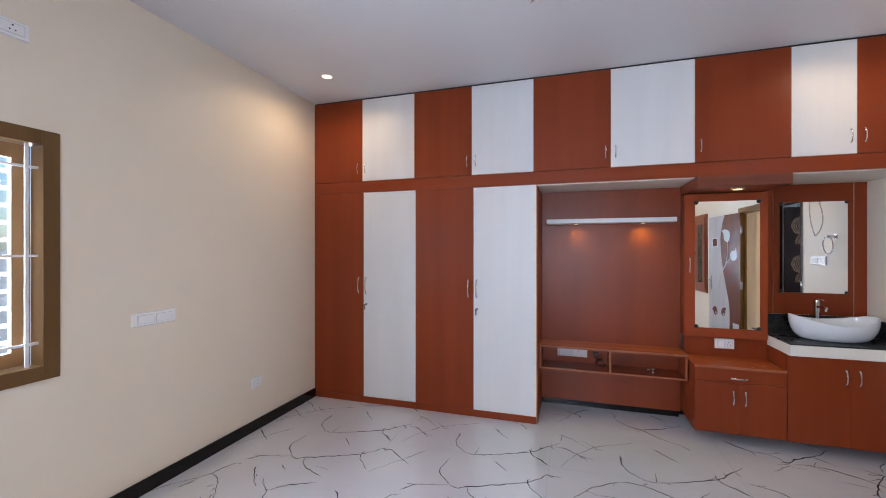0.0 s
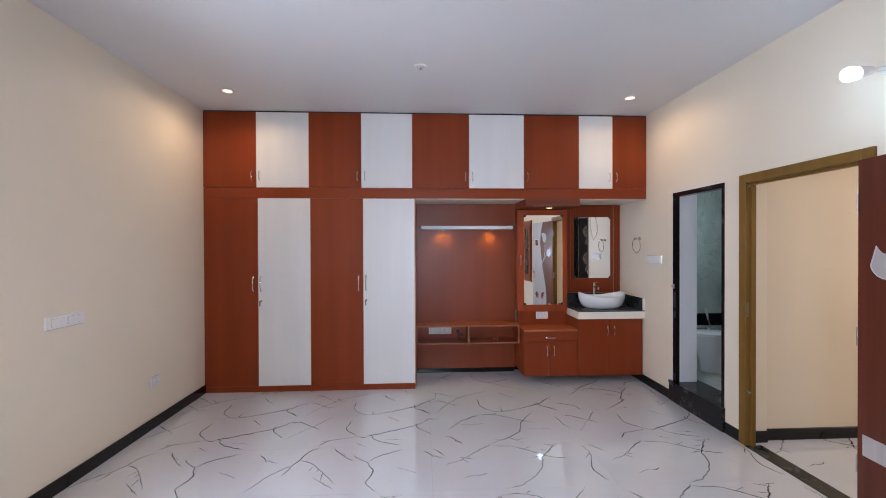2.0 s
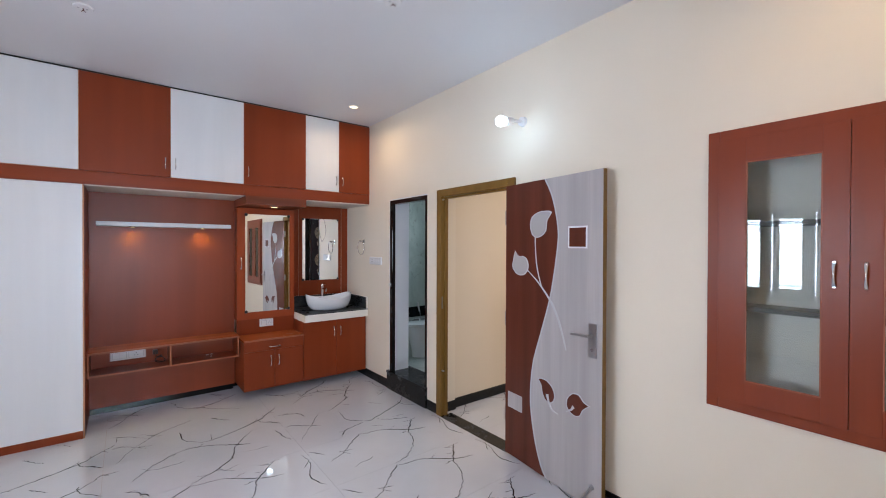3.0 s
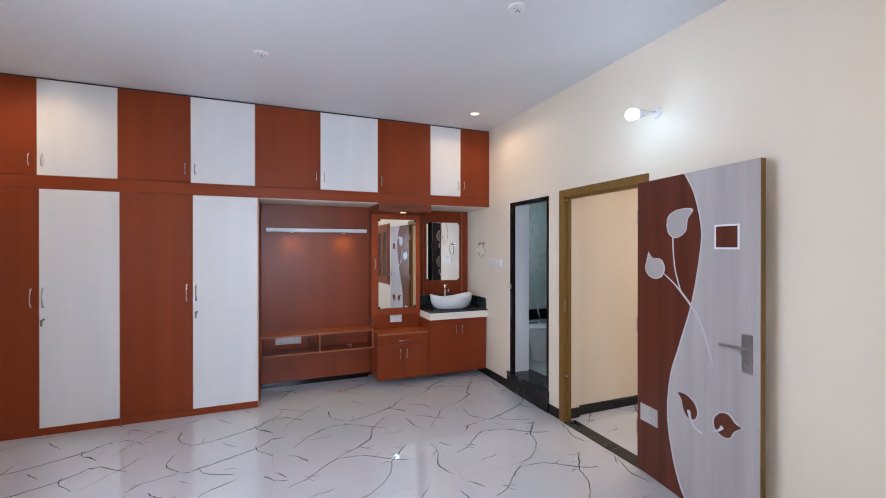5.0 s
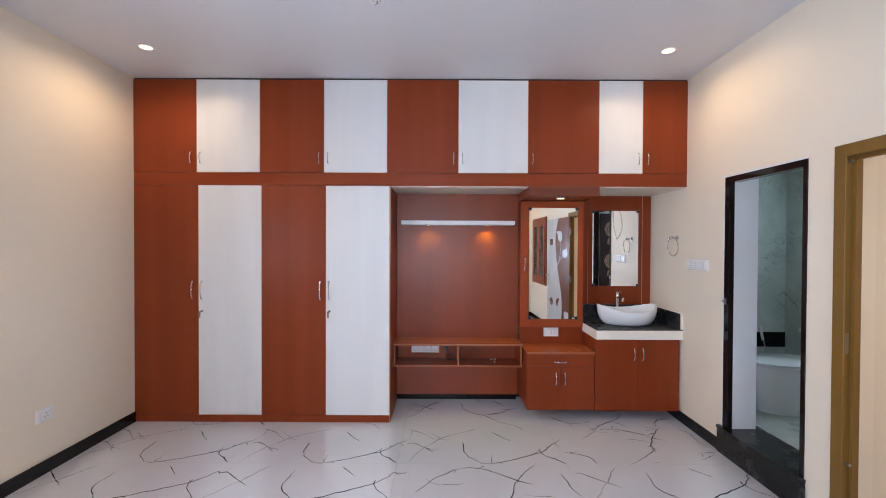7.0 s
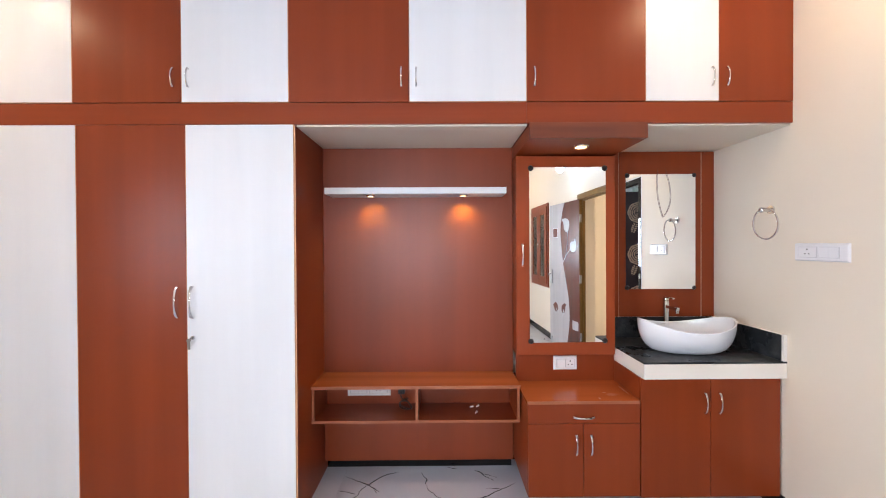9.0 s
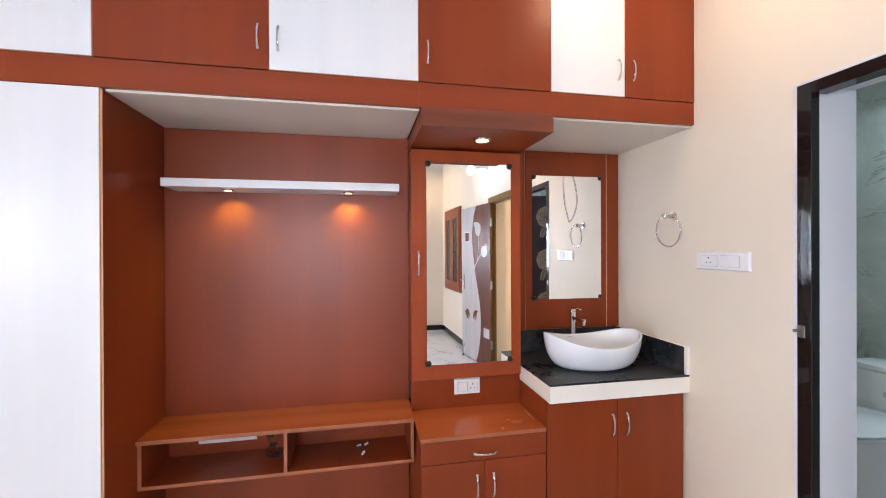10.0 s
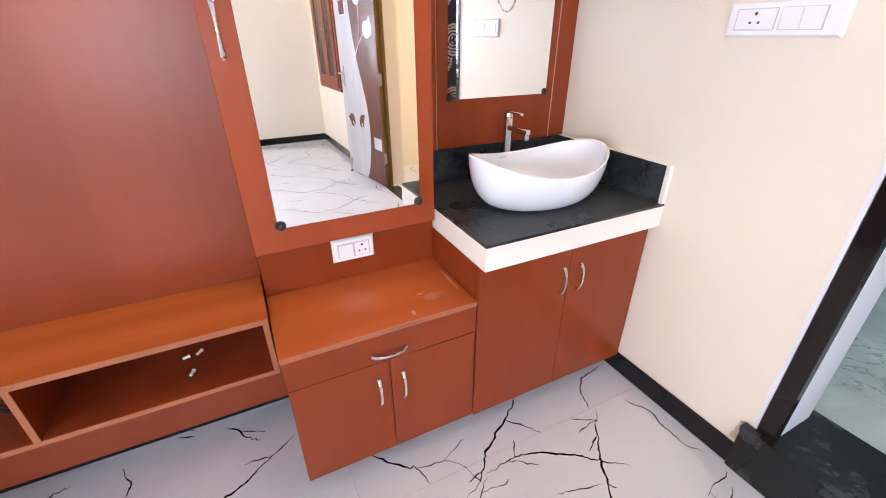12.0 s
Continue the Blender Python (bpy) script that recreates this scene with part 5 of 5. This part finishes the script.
# ---- wall cabinet with glass doors ----
wc = thing("wall_cabinet", (XR, -0.516, CZ0), "built-in red-brown wall cabinet with two glazed doors and empty stone shelves", "cabinet")
cx0 = XR - 0.020
fr = 0.050
part("frame", bevel(boxes((cx0, XR + 0.012, CY0, CY0 + fr, CZ0, CZ1), (cx0, XR + 0.012, CY1 - fr, CY1, CZ0, CZ1), (cx0, XR + 0.012, CY0 + fr, CY1 - fr, CZ1 - fr, CZ1), (cx0, XR + 0.012, CY0 + fr, CY1 - fr, CZ0, CZ0 + fr)), 0.002, 1), RED, wc)
part("back", boxes((XO - 0.012, XO - 0.002, CY0 + 0.021, CY1 - 0.021, CZ0 + 0.021, CZ1 - 0.021), (XR + 0.013, XO - 0.012, CY0 + 0.021, CY0 + 0.027, CZ0 + 0.021, CZ1 - 0.021), (XR + 0.013, XO - 0.012, CY1 - 0.027, CY1 - 0.021, CZ0 + 0.021, CZ1 - 0.021),
                   (XR + 0.013, XO - 0.012, CY0 + 0.027, CY1 - 0.027, CZ0 + 0.021, CZ0 + 0.027), (XR + 0.013, XO - 0.012, CY0 + 0.027, CY1 - 0.027, CZ1 - 0.027, CZ1 - 0.021)), NICHE_GREY, wc, "grey-cream painted niche")
for z in (1.273, 1.677):
    part("shelf", bevel(boxes((XR + 0.030, XO - 0.013, CY0 + 0.028, CY1 - 0.028, z - 0.011, z + 0.011)), 0.001, 1), SHELF_STONE, wc, "dark grey stone shelf")
mid = -0.505
for y0, y1, g0, g1, hy in ((CY0 + fr, mid - 0.001, -0.867, -0.598, -0.552), (mid + 0.001, CY1 - fr, -0.422, -0.158, -0.460)):
    dx0, dx1 = cx0 - 0.014, cx0 + 0.004
    z0, z1, gz0, gz1 = CZ0 + fr + 0.001, CZ1 - fr - 0.001, 0.942, 1.962
    dd = part("door", bevel(boxes((dx0, dx1, y0, g0, z0, z1), (dx0, dx1, g1, y1, z0, z1), (dx0, dx1, g0, g1, z0, gz0), (dx0, dx1, g0, g1, gz1, z1)), 0.0008, 1), RED, wc)
    pane = part("pane", boxes((dx0 + 0.007, dx0 + 0.011, g0 - 0.004, g1 + 0.004, gz0 - 0.004, gz1 + 0.004)), GLASS, dd, "clear glass pane")
    pane.visible_shadow = False
    part("bead", boxes((dx0 + 0.001, dx0 + 0.006, g0, g0 + 0.005, gz0, gz1), (dx0 + 0.001, dx0 + 0.006, g1 - 0.005, g1, gz0, gz1), (dx0 + 0.001, dx0 + 0.006, g0 + 0.005, g1 - 0.005, gz0, gz0 + 0.005), (dx0 + 0.001, dx0 + 0.006, g0 + 0.005, g1 - 0.005, gz1 - 0.005, gz1)), EDGE, dd)
    bow_handle((dx0, hy, 1.456), 0.105, UP, (-1, 0, 0), 0.012, parent=dd, proud=0.020)

# ---- bathroom door leaf with roses ----
bd = thing("bathroom_door", (2.44, 2.46, 0.205), "open black laminate bathroom door printed with bronze roses", "door")
part("leaf", bevel(boxes((2.440, 3.060, 2.445, 2.473, 0.208, 2.000)), 0.001, 1), BLACK_LAM, bd)


def petal(bm, cx, cz, a, r, thick):
    """A raised crescent petal opening away from the heart."""
    y0, y1 = 2.4732, 2.4742
    rows = []
    for j in range(9):
        b = a - 1.15 + 2.3 * j / 8
        t = thick * (0.25 + 0.75 * math.sin(math.pi * j / 8))
        rows.append([bm.verts.new((cx + q * math.cos(b), y, cz + q * math.sin(b))) for q, y in ((r, y1), (r - t, y1), (r - t, y0), (r, y0))])
    for p, q in zip(rows, rows[1:]):
        for k in range(4):
            bm.faces.new((p[k], p[(k + 1) % 4], q[(k + 1) % 4], q[k]))


def rose(cx, cz, r):
    bm = bmesh.new()
    for i, (rr, n) in enumerate(((1.0, 8), (0.82, 7), (0.62, 6), (0.42, 5), (0.22, 3))):
        for k in range(n):
            a = 2 * math.pi * k / n + i * 0.55
            petal(bm, cx + r * rr * 0.42 * math.cos(a), cz + r * rr * 0.42 * math.sin(a), a, r * rr * 0.60, r * 0.13)
    return bm


def rose_leaf(cx, cz, r, a):
    bm = bmesh.new()
    d, s = Vector((math.cos(a), 0, math.sin(a))), Vector((-math.sin(a), 0, math.cos(a)))
    c = Vector((cx, 2.4738, cz))
    for sg in (-1, 1):
        for k in range(5):
            u = -0.75 + 0.36 * k
            h = r * 0.50 * math.sqrt(max(0.05, 1 - u * u * 0.9))
            q = [c + d * (r * u) + s * (sg * 0.004), c + d * (r * (u + 0.24)) + s * (sg * 0.004), c + d * (r * (u + 0.36)) + s * (sg * h), c + d * (r * (u + 0.10)) + s * (sg * h)]
            lo = [bm.verts.new(p) for p in q]
            hi = [bm.verts.new(p + Vector((0, 0.0006, 0))) for p in q]
            bm.faces.new(hi)
            for m in range(4):
                bm.faces.new((lo[m], lo[(m + 1) % 4], hi[(m + 1) % 4], hi[m]))
    return bm


for i, z in enumerate((0.425, 0.875, 1.325, 1.777)):
    for j, x in enumerate((2.615, 2.89)):
        part("rose_print", rose(x, z - 0.20 * j, 0.112), ROSE_GOLD, bd, "bronze rose print")
        part("leaf_print", rose_leaf(x - 0.045, z - 0.175 - 0.20 * j, 0.058, 1.25), ROSE_GOLD, bd, "bronze leaf print")
        part("leaf_print", rose_leaf(x + 0.065, z - 0.150 - 0.20 * j, 0.058, 2.1), ROSE_GOLD, bd, "bronze leaf print")


# ---- toilet ----
def toilet():
    z0, cy = 0.185, 3.44
    t = thing("toilet", (3.1, cy, z0), "white ceramic toilet with its lid closed and a tank", "toilet")

    def loop(rx, ry, z, cx, n=36):
        return [(cx - rx * math.cos(2 * math.pi * k / n) * (1.0 if math.cos(2 * math.pi * k / n) > 0 else 0.8), cy + ry * math.sin(2 * math.pi * k / n), z) for k in range(n)]

    def skin(loops):
        bm = bmesh.new()
        vs = [[bm.verts.new(p) for p in l] for l in loops]
        for a, b in zip(vs, vs[1:]):
            for k in range(len(a)):
                bm.faces.new((a[k], a[(k + 1) % len(a)], b[(k + 1) % len(a)], b[k]))
        bm.faces.new(vs[0])
        bm.faces.new(vs[-1])
        return bm

    part("bowl", skin([loop(0.225, 0.135, z0, 3.12), loop(0.235, 0.145, z0 + 0.10, 3.12), loop(0.265, 0.16, z0 + 0.24, 3.11), loop(0.305, 0.18, z0 + 0.355, 3.10), loop(0.310, 0.18, z0 + 0.385, 3.10)]), CERAMIC, t, smooth=True)
    part("seat", skin([loop(0.325, 0.19, z0 + 0.387, 3.10), loop(0.33, 0.195, z0 + 0.395, 3.10), loop(0.325, 0.19, z0 + 0.405, 3.10)]), CERAMIC, t, smooth=True)
    part("lid", skin([loop(0.325, 0.19, z0 + 0.408, 3.10), loop(0.33, 0.195, z0 + 0.418, 3.10), loop(0.30, 0.175, z0 + 0.430, 3.10)]), CERAMIC, t, smooth=True)
    part("tank", bevel(boxes((3.40, 3.60, cy - 0.19, cy + 0.19, z0 + 0.24, z0 + 0.615)), 0.02, 3), CERAMIC, t, smooth=True)
    part("tank_lid", bevel(boxes((3.39, 3.61, cy - 0.20, cy + 0.20, z0 + 0.617, z0 + 0.645)), 0.008, 2), CERAMIC, t, smooth=True)
    part("flush_button", cyl(bmesh.new(), (3.50, cy, z0 + 0.645), (3.50, cy, z0 + 0.651), 0.032, 0.028, n=28), CHROME, t, "round chrome flush button", smooth=True)
    part("maker_mark", boxes((3.398, 3.4005, cy - 0.10, cy + 0.04, z0 + 0.49, z0 + 0.515)), PLASTIC_GREY, t, "small blue-grey printed mark")
    part("pedestal", bevel(boxes((3.34, 3.62, cy - 0.12, cy + 0.12, z0, z0 + 0.239)), 0.02, 2), CERAMIC, t, smooth=True)
    s = thing("jet_spray", (3.50, YN - 0.03, 0.62), "white hand jet spray on its hose by the toilet", "jet spray")
    part("hose", tube(bmesh.new(), [(3.50, YN - 0.008, 0.45), (3.50, YN - 0.05, 0.40), (3.52, YN - 0.06, 0.50), (3.50, YN - 0.05, 0.62)], 0.006, 8), STEEL, s, smooth=True)
    part("nozzle", cyl(bmesh.new(), (3.50, YN - 0.05, 0.60), (3.46, YN - 0.06, 0.74), 0.011, 0.015, n=14), PLASTIC, s, smooth=True)
    part("hook", cyl(bmesh.new(), (3.49, YN - 0.001, 0.64), (3.49, YN - 0.035, 0.64), 0.009, n=12), CHROME, s, smooth=True)


toilet()
vent = thing("window_2", (3.8, 3.3, 2.15), "small louvred bathroom ventilator", "window", kind="structure")
part("window_frame", boxes((3.77, 3.83, 3.02, 3.05, 2.15, 2.55), (3.77, 3.83, 3.55, 3.58, 2.15, 2.55), (3.77, 3.83, 3.05, 3.55, 2.15, 2.18), (3.77, 3.83, 3.05, 3.55, 2.52, 2.55)), GRILLE, vent)
for k in range(4):
    lou = part("pane", boxes((3.785, 3.825, 3.052, 3.548, 2.20 + 0.085 * k, 2.206 + 0.085 * k)), GLASS, vent)
    lou.visible_shadow = False

lay_tiles()
